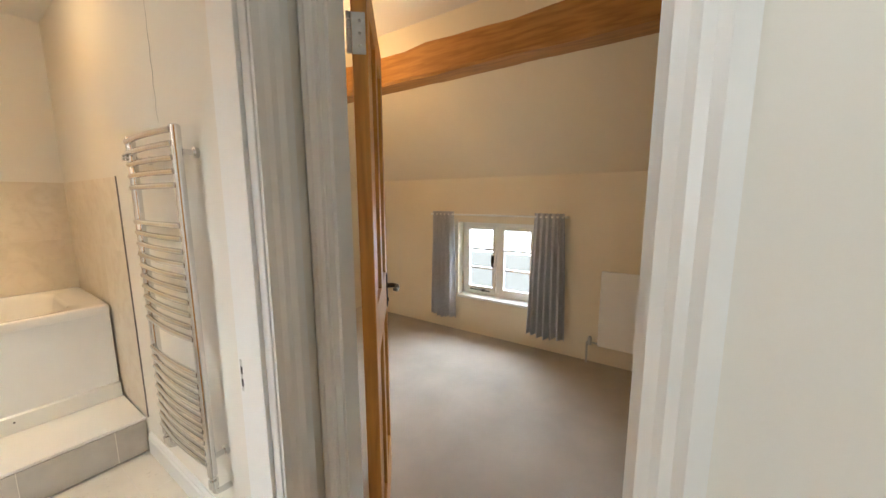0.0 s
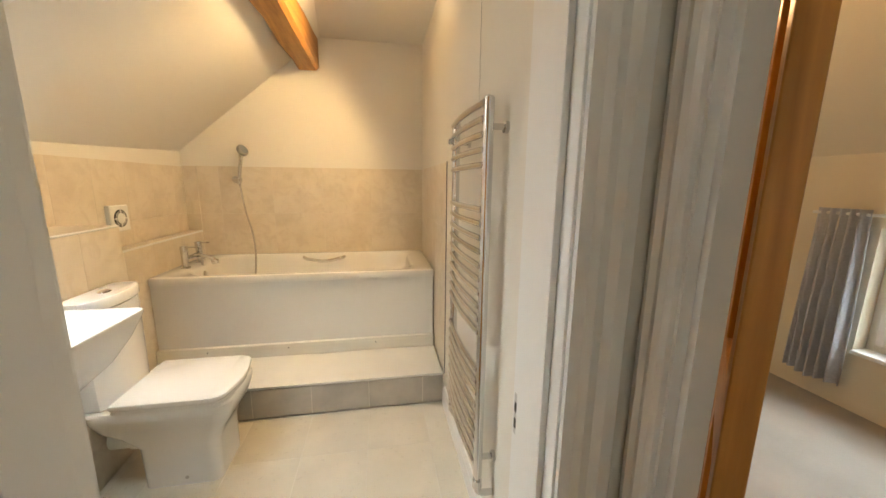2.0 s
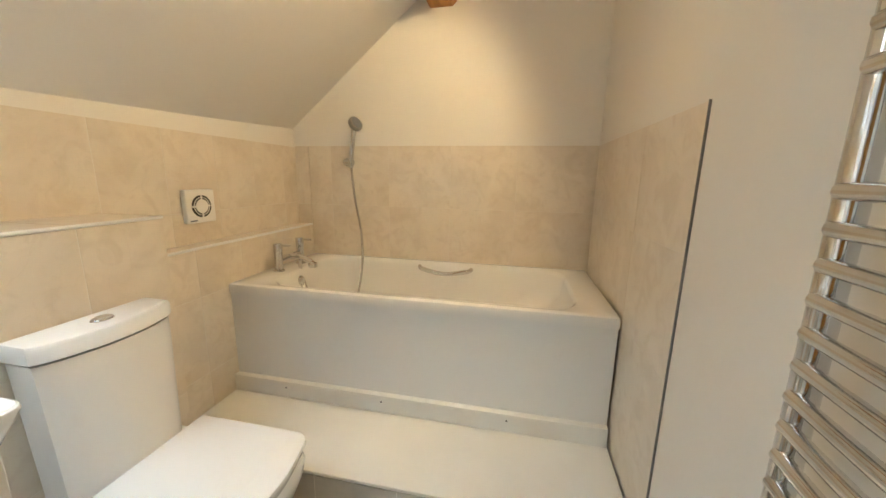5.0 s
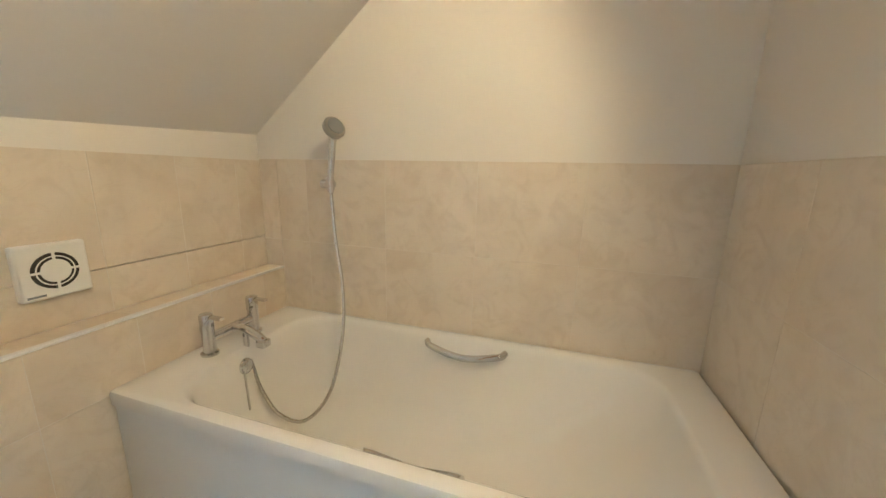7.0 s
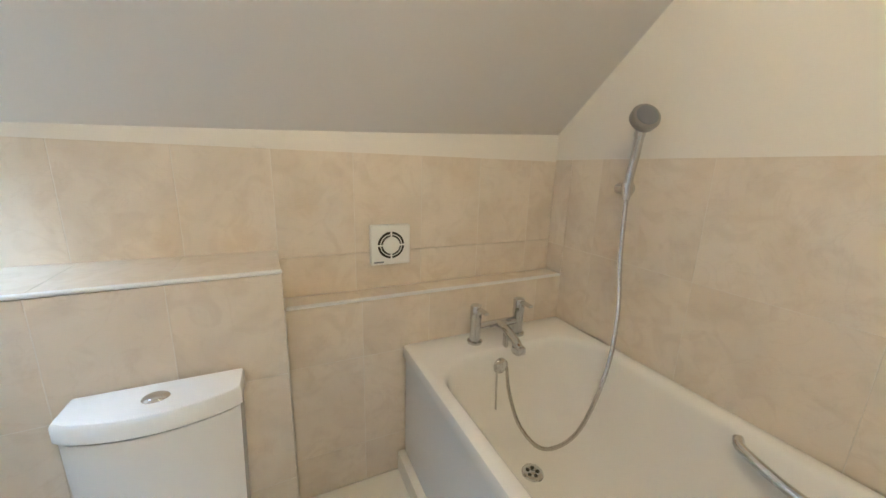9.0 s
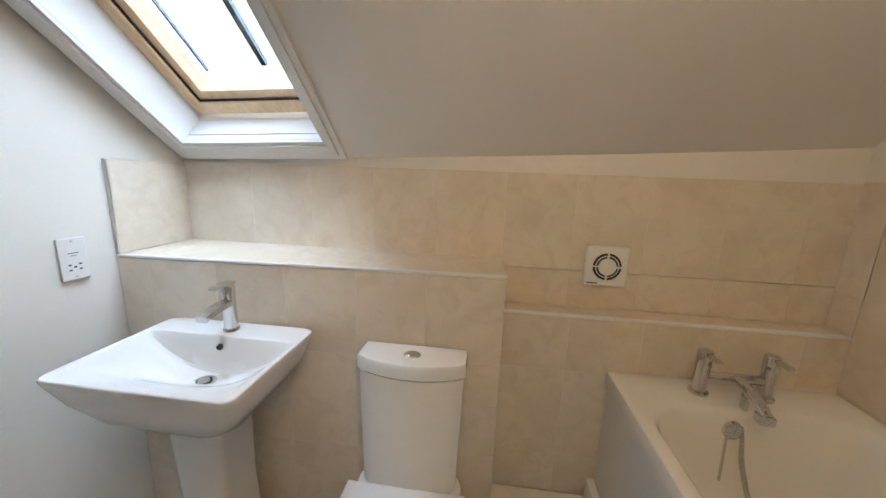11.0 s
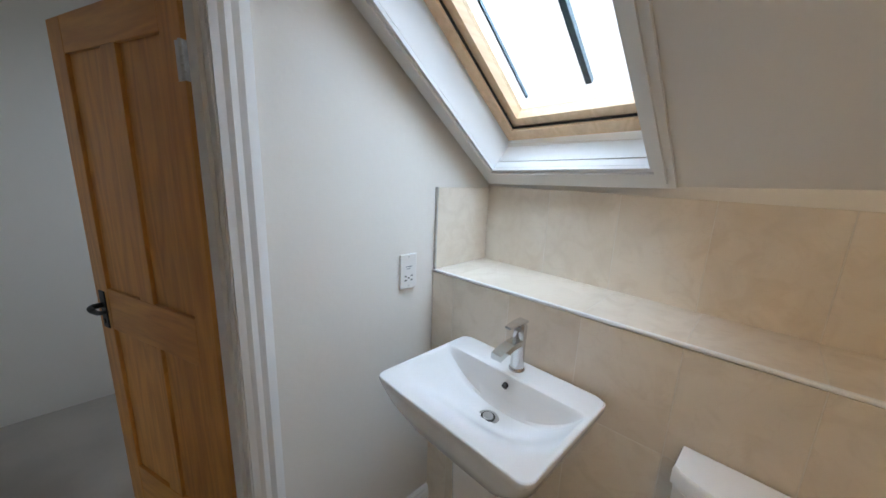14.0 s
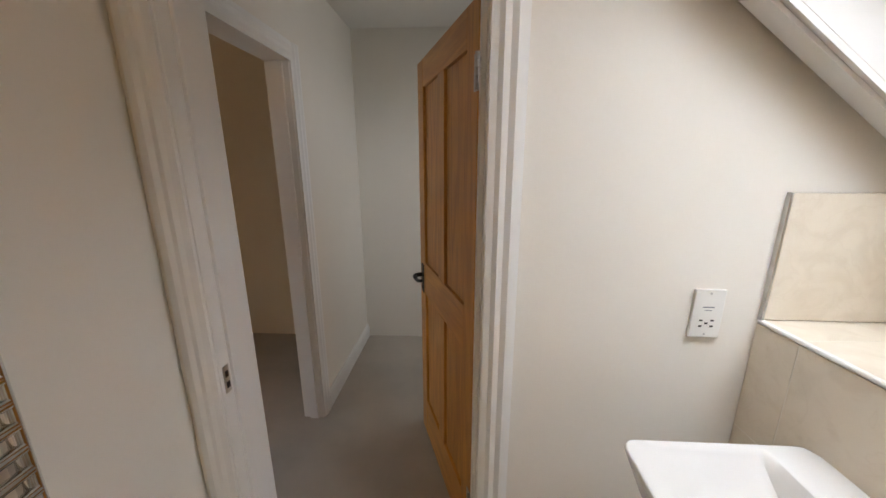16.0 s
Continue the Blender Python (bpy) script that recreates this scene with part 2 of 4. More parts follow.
def thing(name, at, label, cat, group=""):
    ob = new(name)
    ob.empty_display_size = 0.05
    ob.location = at
    return tagged(ob, label, cat, group)


def setting(name, bm, material, label="", smooth=False, cat="wall"):
    return obj(name, bm, material, None, label, smooth, cat, "structure")


def box(bm, x0, x1, y0, y1, z0, z1, bevel=0.0, seg=2):
    vs = [bm.verts.new((x, y, z)) for x in (x0, x1) for y in (y0, y1) for z in (z0, z1)]
    fs = [bm.faces.new([vs[i] for i in q]) for q in ((0, 1, 3, 2), (4, 6, 7, 5), (0, 4, 5, 1), (2, 3, 7, 6), (0, 2, 6, 4), (1, 5, 7, 3))]
    if bevel:
        es = list({e for f in fs for e in f.edges})
        bmesh.ops.bevel(bm, geom=es, offset=bevel, segments=seg, affect="EDGES", profile=0.5)
    return bm


def bx(*a, **k):
    return box(bmesh.new(), *a, **k)


def ring(bm, pts):
    return [bm.verts.new(p) for p in pts]


def loft(bm, rings, cap0=True, cap1=True):
    """Skin over rings of equal count."""
    vs = [ring(bm, r) for r in rings]
    n = len(vs[0])
    for a, b in zip(vs, vs[1:]):
        for i in range(n):
            j = (i + 1) % n
            bm.faces.new((a[i], a[j], b[j], b[i]))
    if cap0:
        bm.faces.new(vs[0][::-1])
    if cap1:
        bm.faces.new(vs[-1])
    return bm


def rrect(cx, cy, z, w, d, r, n=6):
    """A level rounded rectangle, w along x and d along y."""
    out = []
    r = min(r, w / 2 - 1e-4, d / 2 - 1e-4)
    for k, (sx, sy) in enumerate(((1, 1), (-1, 1), (-1, -1), (1, -1))):
        for i in range(n + 1):
            a = (k + i / n) * math.pi / 2
            out.append((cx + sx * (w / 2 - r) + r * math.cos(a), cy + sy * (d / 2 - r) + r * math.sin(a), z))
    return out


def tube(bm, path, radius, n=10, caps=True):
    """A round bar along a path of points; radius a number or one for each point."""
    pts = [Vector(p) for p in path]
    rings, up = [], None
    for i, p in enumerate(pts):
        d = (pts[min(i + 1, len(pts) - 1)] - pts[max(i - 1, 0)]).normalized()
        if up is None:
            up = d.orthogonal().normalized()
        up = (up - d * up.dot(d)).normalized()
        side = d.cross(up)
        r = radius[i] if isinstance(radius, (list, tuple)) else radius
        rings.append([p + (up * math.cos(a) + side * math.sin(a)) * r for a in [2 * math.pi * k / n for k in range(n)]])
    return loft(bm, rings, caps, caps)


def spline(pts, n=10):
    """A smooth path through points."""
    P = [Vector(p) for p in pts]
    P = [P[0] * 2 - P[1]] + P + [P[-1] * 2 - P[-2]]
    out = []
    for i in range(1, len(P) - 2):
        for k in range(n):
            t = k / n
            a, b, c, d = P[i - 1], P[i], P[i + 1], P[i + 2]
            out.append(0.5 * (2 * b + (c - a) * t + (2 * a - 5 * b + 4 * c - d) * t * t + (3 * b - a - 3 * c + d) * t ** 3))
    out.append(P[-2])
    return out


def lathe(bm, profile, m=Matrix(), n=24, caps=True):
    """Turn a profile of (radius, height) about z, then place it by m."""
    rings = [[m @ Vector((r * math.cos(2 * math.pi * k / n), r * math.sin(2 * math.pi * k / n), h)) for k in range(n)] for r, h in profile]
    return loft(bm, rings, caps, caps)


def prism(bm, outline, axis, a, b):
    """An outline of two coordinates drawn out along the third."""
    def p(u, v, w):
        return {"x": (w, u, v), "y": (u, w, v), "z": (u, v, w)}[axis]
    return loft(bm, [[p(u, v, a) for u, v in outline], [p(u, v, b) for u, v in outline]])


PIECES = {}


def tiles(parent, material, plane, at, us, vs, proud, gap=0.002, name="tile"):
    """Single tiles on a plane x, y or z = at, between the joints us and vs; proud is the signed thickness."""
    bed = sorted((at, at + proud - math.copysign(0.0006, proud)))
    a, b, c, d = us[0] + 0.001, us[-1] - 0.001, vs[0] + 0.001, vs[-1] - 0.001
    part("grout", {"x": lambda: bx(*bed, a, b, c, d), "y": lambda: bx(a, b, *bed, c, d), "z": lambda: bx(a, b, c, d, *bed)}[plane](), GROUT, parent)
    for u0, u1 in zip(us, us[1:]):
        for v0, v1 in zip(vs, vs[1:]):
            w, h = round(u1 - u0 - gap, 4), round(v1 - v0 - gap, 4)
            key = (plane, w, h, proud, material.name)
            if key not in PIECES:
                bm = bmesh.new()
                e, t = 0.0008, abs(proud)
                rings = [[(-w / 2, -h / 2, 0), (w / 2, -h / 2, 0), (w / 2, h / 2, 0), (-w / 2, h / 2, 0)],
                         [(-w / 2, -h / 2, t - e), (w / 2, -h / 2, t - e), (w / 2, h / 2, t - e), (-w / 2, h / 2, t - e)],
                         [(-w / 2 + e, -h / 2 + e, t), (w / 2 - e, -h / 2 + e, t), (w / 2 - e, h / 2 - e, t), (-w / 2 + e, h / 2 - e, t)]]
                sg = 1 if proud > 0 else -1
                turn = {"x": lambda p: (p[2] * sg, p[0], p[1]), "y": lambda p: (p[0], p[2] * sg, p[1]), "z": lambda p: (p[0], p[1], p[2] * sg)}[plane]
                loft(bm, [[turn(p) for p in r] for r in rings], False, True)
                bmesh.ops.recalc_face_normals(bm, faces=bm.faces)
                c = sum((f.normal * f.calc_area() for f in bm.faces), Vector())
                if c["xyz".index(plane)] * sg < 0:
                    bmesh.ops.reverse_faces(bm, faces=bm.faces)
                me = bpy.data.meshes.new(name)
                bm.to_mesh(me)
                bm.free()
                me.materials.append(material)
                PIECES[key] = me
            ob = new(name, PIECES[key])
            ob.parent = parent
            u, v = (u0 + u1) / 2, (v0 + v1) / 2
            ob.location = {"x": (at, u, v), "y": (u, at, v), "z": (u, v, at)}[plane]


# ---- bathroom shell ----
XW, XE, YN, YS, ZC = -0.11, 1.81, 0.775, -1.755, 2.50
YO = -1.93           # landing side of the bathroom's door wall
XB = 1.95            # bedroom side of the wall between bathroom and bedroom
ZB = 2.56            # bedroom ceiling
SH, LG = 0.20, 0.0   # fronts of the tall and the low boxing
ZSH, ZLG = 1.15, 0.975


def foot(y):
    """Where the sloping ceiling leaves the low wall: x, z and the rise per metre."""
    k = (y - YS) / (YN - YS)
    return XW, 1.495 + 0.06 * k + 0.045 * k * k, 0.75 + 0.07 * k


def on_slope(x, y, lift=0.0):
    fx, fz, r = foot(y)
    n = Vector((-r, 0, 1)).normalized()
    return Vector((x, y, fz + r * (x - fx))) + n * lift


setting("floor_bathroom", bx(-0.25, XE, YS, YN, -0.12, -0.008), GROUT, "pale stone-tiled bathroom floor with fine joints", cat="floor")
floor_bath = bpy.data.objects["floor_bathroom"]
setting("wall_north", prism(bmesh.new(), [(-0.35, -0.12), (XB, -0.12), (XB, 2.75), (1.0, 2.75), (-0.35, 1.70)], "y", YN, YN + 0.2), PLASTER, "cream painted wall above stone tiles behind the bath")
wall_north = bpy.data.objects["wall_north"]
setting("wall_east", bx(XE, XB, YO, YN, -0.12, 2.75), PLASTER, "cream plastered wall with the towel rail")
wall_east = bpy.data.objects["wall_east"]
setting("wall_west", bx(-0.35, XW, YS, YN, -0.12, 1.66), PLASTER, "low wall under the slope, tiled in beige stone")
wall_west = bpy.data.objects["wall_west"]

# door wall with its opening, four pieces round the doorway
DX0, DX1, DZ = 0.93, 1.695, 2.02
bm = bmesh.new()
prism(bm, [(-0.35, -0.12), (DX0 - 0.03, -0.12), (DX0 - 0.03, 2.55), (-0.35, 1.615)], "y", YO, YS)
box(bm, DX1 + 0.03, XE, YO, YS, -0.12, 2.75)
box(bm, DX0 - 0.03, DX1 + 0.03, YO, YS, DZ + 0.03, 2.75)
setting("wall_south", bm, PLASTER, "cream plastered wall round the bathroom doorway")
setting("threshold", bx(DX0 - 0.03, DX1 + 0.03, YO, YS, -0.12, -0.002), STEEL, "metal strip between carpet and tiles", cat="threshold")

# sloping ceiling with the skylight opening
SKY0, SKY1, SX0, SX1 = -1.67, -1.095, -0.028, 0.74
bm = bmesh.new()
ys = [YS, SKY0, SKY1, -0.78, -0.4, 0.0, 0.4, YN]
ts = 9


def slope_x(y, i):
    fx, fz, r = foot(y)
    top = fx + (ZC - fz) / r
    if SKY0 - 0.01 < y < SKY1 + 0.01 or y == YS:
        stops = [fx, SX0, 0.10, 0.24, 0.40, 0.56, SX1, 0.95, top]
    else:
        stops = [fx + (top - fx) * k / 8 for k in range(9)]
    return stops[i]


for lift in (0.0, 0.03):
    grid = [[bm.verts.new(on_slope(slope_x(y, i), y, lift)) for i in range(ts)] for y in ys]
    for a in range(len(ys) - 1):
        for i in range(ts - 1):
            if ys[a] == SKY0 and 1 <= i < 6:
                continue
            bm.faces.new((grid[a][i], grid[a + 1][i], grid[a + 1][i + 1], grid[a][i + 1]))
setting("ceiling_slope", bm, CEIL, "white sloping attic ceiling over toilet and basin", cat="ceiling")
setting("ceiling_bathroom", bx(0.80, XE, YS, YN, ZC, ZC + 0.06), CEIL, "flat white bathroom ceiling", cat="ceiling")

# skylight: splayed lining, pine frame and sash, glass
win = tagged(new("window_1"), "pine roof window with white lining and moulded surround", "skylight", kind="structure")


def slab(bm, x0, x1, y0, y1, l0, l1):
    """A block lying in the slope, from lift l0 to l1."""
    return loft(bm, [[on_slope(x, y, l) for x, y in ((x0, y0), (x1, y0), (x1, y1), (x0, y1))] for l in (l0, l1)])


def lining(name, quad):
    """A board through four corners, a centimetre thick away from the opening."""
    c = sum(quad, Vector()) / 4
    n = (quad[1] - quad[0]).cross(quad[3] - quad[0]).normalized()
    if n.dot(c - on_slope((SX0 + SX1) / 2, (SKY0 + SKY1) / 2, 0.1)) < 0:
        n = -n
    return part(name, loft(bmesh.new(), [quad, [p + n * 0.01 for p in quad]]), GLOSS, win)


D = 0.20
ins = [on_slope(SX0, SKY0), on_slope(SX0, SKY1), on_slope(SX1, SKY1), on_slope(SX1, SKY0)]
outs = [on_slope(SX0 - 0.02, SKY0, D), on_slope(SX0 - 0.02, SKY1, D), on_slope(SX1 + 0.02, SKY1, D), on_slope(SX1 + 0.02, SKY0, D)]
for i in range(4):
    j = (i + 1) % 4
    lining("reveal", [ins[i], ins[j], outs[j], outs[i]])
# surround on the ceiling, two-stepped
for l0, l1, a, b in ((-0.014, -0.001, 0.0, 0.075), (-0.024, -0.0145, 0.012, 0.05)):
    part("surround", slab(bmesh.new(), SX0 - b, SX1 + b, SKY0 - b, SKY0 - a, l0, l1), GLOSS, win)
    part("surround", slab(bmesh.new(), SX0 - b, SX1 + b, SKY1 + a, SKY1 + b * 0.8, l0, l1), GLOSS, win)
    part("surround", slab(bmesh.new(), SX0 - b, SX0 - a, SKY0 - a, SKY1 + a, l0, l1), GLOSS, win)
    part("surround", slab(bmesh.new(), SX1 + a, SX1 + b, SKY0 - a, SKY1 + a, l0, l1), GLOSS, win)
for name, w, l0, l1, a in (("frame", 0.040, 0.14, 0.20, 0.0), ("sash", 0.030, 0.160, 0.215, 0.044)):
    y0, y1, x0, x1 = SKY0 + a, SKY1 - a, SX0 + a, SX1 - a
    part(name, slab(bmesh.new(), x0, x1, y0, y0 + w, l0, l1), PINE, win)
    part(name, slab(bmesh.new(), x0, x1, y1 - w, y1, l0, l1), PINE, win)
    part(name, slab(bmesh.new(), x0, x0 + w, y0 + w, y1 - w, l0, l1), PINE, win)
    part(name, slab(bmesh.new(), x1 - w, x1, y0 + w, y1 - w, l0, l1), PINE, win)
gl = part("pane", slab(bmesh.new(), SX0 + 0.07, SX1 - 0.07, SKY0 + 0.07, SKY1 - 0.07, 0.195, 0.199), GLASS, win)
gl.visible_shadow = False
part("glazing_bar", slab(bmesh.new(), SX0 + 0.125, SX1 - 0.072, -1.322, -1.302, 0.203, 0.222), BARGREY, win, "blue-grey metal glazing bar")
# dark slivers between frame and sash: the gap's shade put in as colour
part("sash_gap_shade", slab(bmesh.new(), SX0 + 0.0405, SX0 + 0.0435, SKY0 + 0.04, SKY1 - 0.04, 0.150, 0.159), DARK, win)
part("sash_gap_shade", slab(bmesh.new(), SX0 + 0.0445, SX1 - 0.0445, SKY0 + 0.0405, SKY0 + 0.0435, 0.150, 0.159), DARK, win)
part("seal", slab(bmesh.new(), SX0 + 0.115, SX1 - 0.072, SKY0 + 0.118, SKY0 + 0.126, 0.203, 0.214), BARGREY, win, "grey rubber seal")
bm = bmesh.new()
tube(bm, [on_slope(0.075, SKY0 + 0.044, 0.15), on_slope(0.075, SKY0 + 0.05, 0.15)], 0.006)
part("screw", bm, DARK, win)

# roof outside, behind the ceiling
bm = bmesh.new()
slab(bm, -0.7, 1.3, -1.9, SKY0 - 0.02, 0.23, 0.29)
slab(bm, -0.7, 1.3, SKY1 + 0.02, 1.0, 0.23, 0.29)
slab(bm, -0.7, SX0 - 0.03, SKY0 - 0.02, SKY1 + 0.02, 0.23, 0.29)
slab(bm, SX1 + 0.03, 1.3, SKY0 - 0.02, SKY1 + 0.02, 0.23, 0.29)
setting("roof", bm, FARWALL, "roof slope over the bathroom", cat="roof")

# purlin beam
bm = bmesh.new()
rings = []
for i in range(15):
    y = YN + 0.02 + (YS - YN - 0.04) * i / 14
    w = 0.004 * math.sin(i * 1.7) + 0.003 * math.sin(i * 3.1)
    x0, x1, z0, z1 = 0.81 + w, 0.975 - w * 0.7, 2.25 + w * 1.3, 2.53
    c = 0.014
    rings.append([(x0 + c, y, z0), (x1 - c * 1.6, y, z0 + 0.002), (x1, y, z0 + c * 1.6), (x1, y, z1), (x0, y, z1), (x0, y, z0 + c)])
loft(bm, rings)
obj("ceiling_beam", bm, BEAM, None, "exposed honey-brown timber ceiling beam with worn edges", True, "beam", "structure")

# boxing under the slope
bm = bmesh.new()
box(bm, XW - 0.05, SH - 0.009, YS, -0.409, 0, ZSH - 0.009)
setting("boxing_tall", bm, GROUT, "tall tiled boxing with a shelf behind basin and toilet", cat="boxing")
boxing_tall = bpy.data.objects["boxing_tall"]
TURN = pose(0.018, 0, 0) @ Matrix.Translation((SH, YS, 0)) @ Matrix.Rotation(radians(2.6), 4, "Z") @ Matrix.Translation((-SH, -YS, 0))
boxing_tall.matrix_basis = TURN
bm = bmesh.new()
box(bm, XW, LG - 0.009, -0.409, YN, 0, ZLG - 0.009)
setting("boxing_low", bm, GROUT, "lower tiled boxing at the tap end of the bath", cat="boxing")
boxing_low = bpy.data.objects["boxing_low"]
# white edging on the shelf fronts
setting("shelf_trim", bx(SH - 0.012, SH + 0.002, YS + 0.002, -0.398, ZSH - 0.009, ZSH + 0.002, bevel=0.004), GLOSS, "white rounded tile trim on the shelf edge", cat="trim").matrix_basis = TURN
setting("ledge_trim", bx(LG - 0.012, LG + 0.003, -0.397, YN - 0.009, ZLG - 0.009, ZLG + 0.003, bevel=0.004), GLOSS, "white rounded tile trim on the ledge edge", cat="trim")
setting("tile_edge_trim", bx(XE - 0.006, XE, -0.401, -0.398, 0.20, 1.492), SEALANT, "thin metal tile trim down the wall beside the bath", cat="trim")
setting("tile_edge_trim_2", bx(SH + 0.012, SH + 0.018, YS, YS + 0.012, ZSH, 1.475), STEEL, "thin metal tile trim on the wall end", cat="trim")

# skirting
prof = [(0, 0), (0.018, 0), (0.018, 0.085), (0.013, 0.092), (0.013, 0.102), (0.006, 0.115), (0, 0.115)]


def skirting(name, a, b, out, base=0.0):
    """Along a wall from a to b, standing off towards out."""
    a, b, out = Vector((*a, base)), Vector((*b, base)), Vector((*out, 0))
    bm = bmesh.new()
    loft(bm, [[p + out * u + Vector((0, 0, v)) for u, v in prof] for p in (a, b)])
    return setting(name, bm, GLOSS, "white moulded skirting board", cat="skirting")


skirting("baseboard_1", (SH + 0.0, YS), (DX0 - 0.10, YS), (0, 1))
skirting("baseboard_2", (XE, -0.41), (XE, YS), (-1, 0))

# door lining, stops and architraves
frame_1 = tagged(new("door_frame_1"), "white gloss door lining with moulded architraves", "door frame", kind="structure")
for x0, x1 in ((DX0 - 0.03, DX0), (DX1, DX1 + 0.03)):
    part("jamb", bx(x0, x1, YO, YS, 0, DZ + 0.03, bevel=0.002), GLOSS, frame_1)
part("head", bx(DX0, DX1, YO, YS, DZ, DZ + 0.03), GLOSS, frame_1)
part("stop", bx(DX0, DX0 + 0.012, YO + 0.03, YS - 0.045, 0, DZ, bevel=0.002), GLOSS, frame_1)
part("stop", bx(DX1 - 0.012, DX1, YO + 0.03, YS - 0.045, 0, DZ, bevel=0.002), GLOSS, frame_1)
strike = part("strike_plate", bx(DX1 - 0.0025, DX1, YS - 0.037, YS - 0.012, 0.86, 0.95, bevel=0.001), STEEL, frame_1, "dull steel strike plate")
# no holes cut: dark blocks on the plate stand for their shaded inside
part("latch_hole_shade", bx(DX1 - 0.004, DX1 - 0.0026, YS - 0.031, YS - 0.018, 0.912, 0.932), DARK, strike)
part("latch_hole_shade", bx(DX1 - 0.004, DX1 - 0.0026, YS - 0.031, YS - 0.018, 0.876, 0.896), DARK, strike)
ARCH = [(0, 0), (0.085, 0), (0.085, 0.016), (0.06, 0.022), (0.045, 0.017), (0.03, 0.019), (0.018, 0.013), (0.0, 0.010)]


def architrave(parent, inner, axis, wall, out, lo, hi, z):
    """Casing on a wall (plane axis = wall, facing out) round an opening from lo to hi and up to z."""
    def p(u, w, zz):
        return (u, wall + out * w, zz) if axis == "y" else (wall + out * w, u, zz)
    for s, e in ((-1, lo), (1, hi)):
        ww = inner[0] if s < 0 else inner[1]
        bm = bmesh.new()
        loft(bm, [[p(e + s * a * ww, w, zz) for a, w in ARCH] for zz in (0.0, z + 0.085)])
        part("casing", bm, GLOSS, parent)
    bm = bmesh.new()
    loft(bm, [[p(u, w, z + a) for a, w in ARCH] for u in (lo, hi)])
    part("casing", bm, GLOSS, parent)


architrave(frame_1, (1, 1), "y", YS, 1, DX0 - 0.005, DX1 + 0.005, DZ)
architrave(frame_1, (1, 1), "y", YO, -1, DX0 - 0.005, DX1 + 0.005, DZ)


# ---- panelled door ----
def panel_door(name, label, w=0.76, h=1.98, t=0.040):
    """A four-panel door in its own space: hinge edge at x = 0, standing in x to w, y from -t to 0."""
    d = thing(name, (0, 0, 0), label, "door")
    st = 0.098
    zs = (0.22, 0.865, 1.035, 1.865)
    part("stile", bx(0, st, -t, 0, 0, h, bevel=0.003), OAK_Z, d)
    part("stile", bx(w - st, w, -t, 0, 0, h, bevel=0.003), OAK_Z, d)
    for z0, z1 in ((0, zs[0]), (zs[1], zs[2]), (zs[3], h)):
        part("rail", bx(st, w - st, -t + 0.0005, -0.0005, z0, z1, bevel=0.002), OAK_X, d)
    m0, m1 = w / 2 - 0.045, w / 2 + 0.045
    for z0, z1 in ((zs[0], zs[1]), (zs[2], zs[3])):
        part("muntin", bx(m0, m1, -t + 0.0005, -0.0005, z0, z1, bevel=0.002), OAK_Z, d)
        for x0, x1 in ((st, m0), (m1, w - st)):
            bm = bmesh.new()
            box(bm, x0 - 0.004, x1 + 0.004, -t + 0.013, -0.013, z0 - 0.004, z1 + 0.004)
            part("panel", bm, OAK_Z, d)
    # lever handles on black plates, both faces
    for s, y in ((1, 0.0), (-1, -t)):
        hx = w - 0.055
        hd = part("handle_plate", bx(hx - 0.021, hx + 0.021, min(y, y + s * 0.005), max(y, y + s * 0.005), 0.865, 1.02, bevel=0.0022), IRON, d, "black iron back plate")
        bm = bmesh.new()
        tube(bm, spline([(hx, y + s * 0.004, 0.962), (hx, y + s * 0.035, 0.962), (hx - 0.02, y + s * 0.05, 0.962), (hx - 0.07, y + s * 0.05, 0.958), (hx - 0.115, y + s * 0.046, 0.968), (hx - 0.125, y + s * 0.038, 0.972)], 6), [0.011] * 8 + [0.010] * 8 + [0.0085] * 8 + [0.007] * 7, 10)
        part("lever", bm, IRON, hd, "curved black iron lever")
        bm = bmesh.new()
        lathe(bm, [(0.0, 0.0), (0.014, 0.0), (0.014, 0.006), (0.0, 0.008)], Matrix.Translation((hx, y, 0.962)) @ Matrix.Rotation(radians(-90 * s), 4, "X"), 14)
        part("rosette", bm, IRON, hd)
        part("keyhole", bx(hx - 0.004, hx + 0.004, min(y, y + s * 0.009), max(y, y + s * 0.009), 0.885, 0.905, bevel=0.001), IRON, hd)
    for z in (0.2, 1.735):
        hg = part("hinge", bx(-0.002, 0.03, -0.0005, 0.0015, z, z + 0.1), STEEL, d, "steel butt hinge")
        bm = bmesh.new()
        for k in range(5):
            tube(bm, [(-0.004, 0.006, z + 0.02 * k + 0.001), (-0.004, 0.006, z + 0.02 * k + 0.019)], 0.0062, 10)
        part("knuckle", bm, STEEL, hg)
        part("hinge_leaf", bx(-0.0025, -0.0005, -0.036, -0.002, z, z + 0.1), STEEL, hg)
        bm = bmesh.new()
        for k in (0.02, 0.05, 0.08):
            tube(bm, [(-0.0025, -0.022, z + k), (-0.0034, -0.022, z + k)], 0.004, 8)
        part("screw", bm, BRUSHED, hg)
    part("latch_plate", bx(w - 0.001, w + 0.0015, -t + 0.009, -0.009, 0.90, 0.99), STEEL, d)
    return d


door_bath = panel_door("bathroom_door", "oak four-panel door with black lever handle, swung wide open")
door_bath.matrix_basis = pose(DX0 + 0.012, YO - 0.030, 0.008, 0, 0, -70)
door_bed = copy_thing(door_bath, pose(XB - 0.018, -1.990, 0.012, 0, 0, 41))
door_bed.name = "bedroom_door"
door_bed.scale = (0.90, 1, 1)
tagged(door_bed, "oak four-panel door standing open into the bedroom", "door")

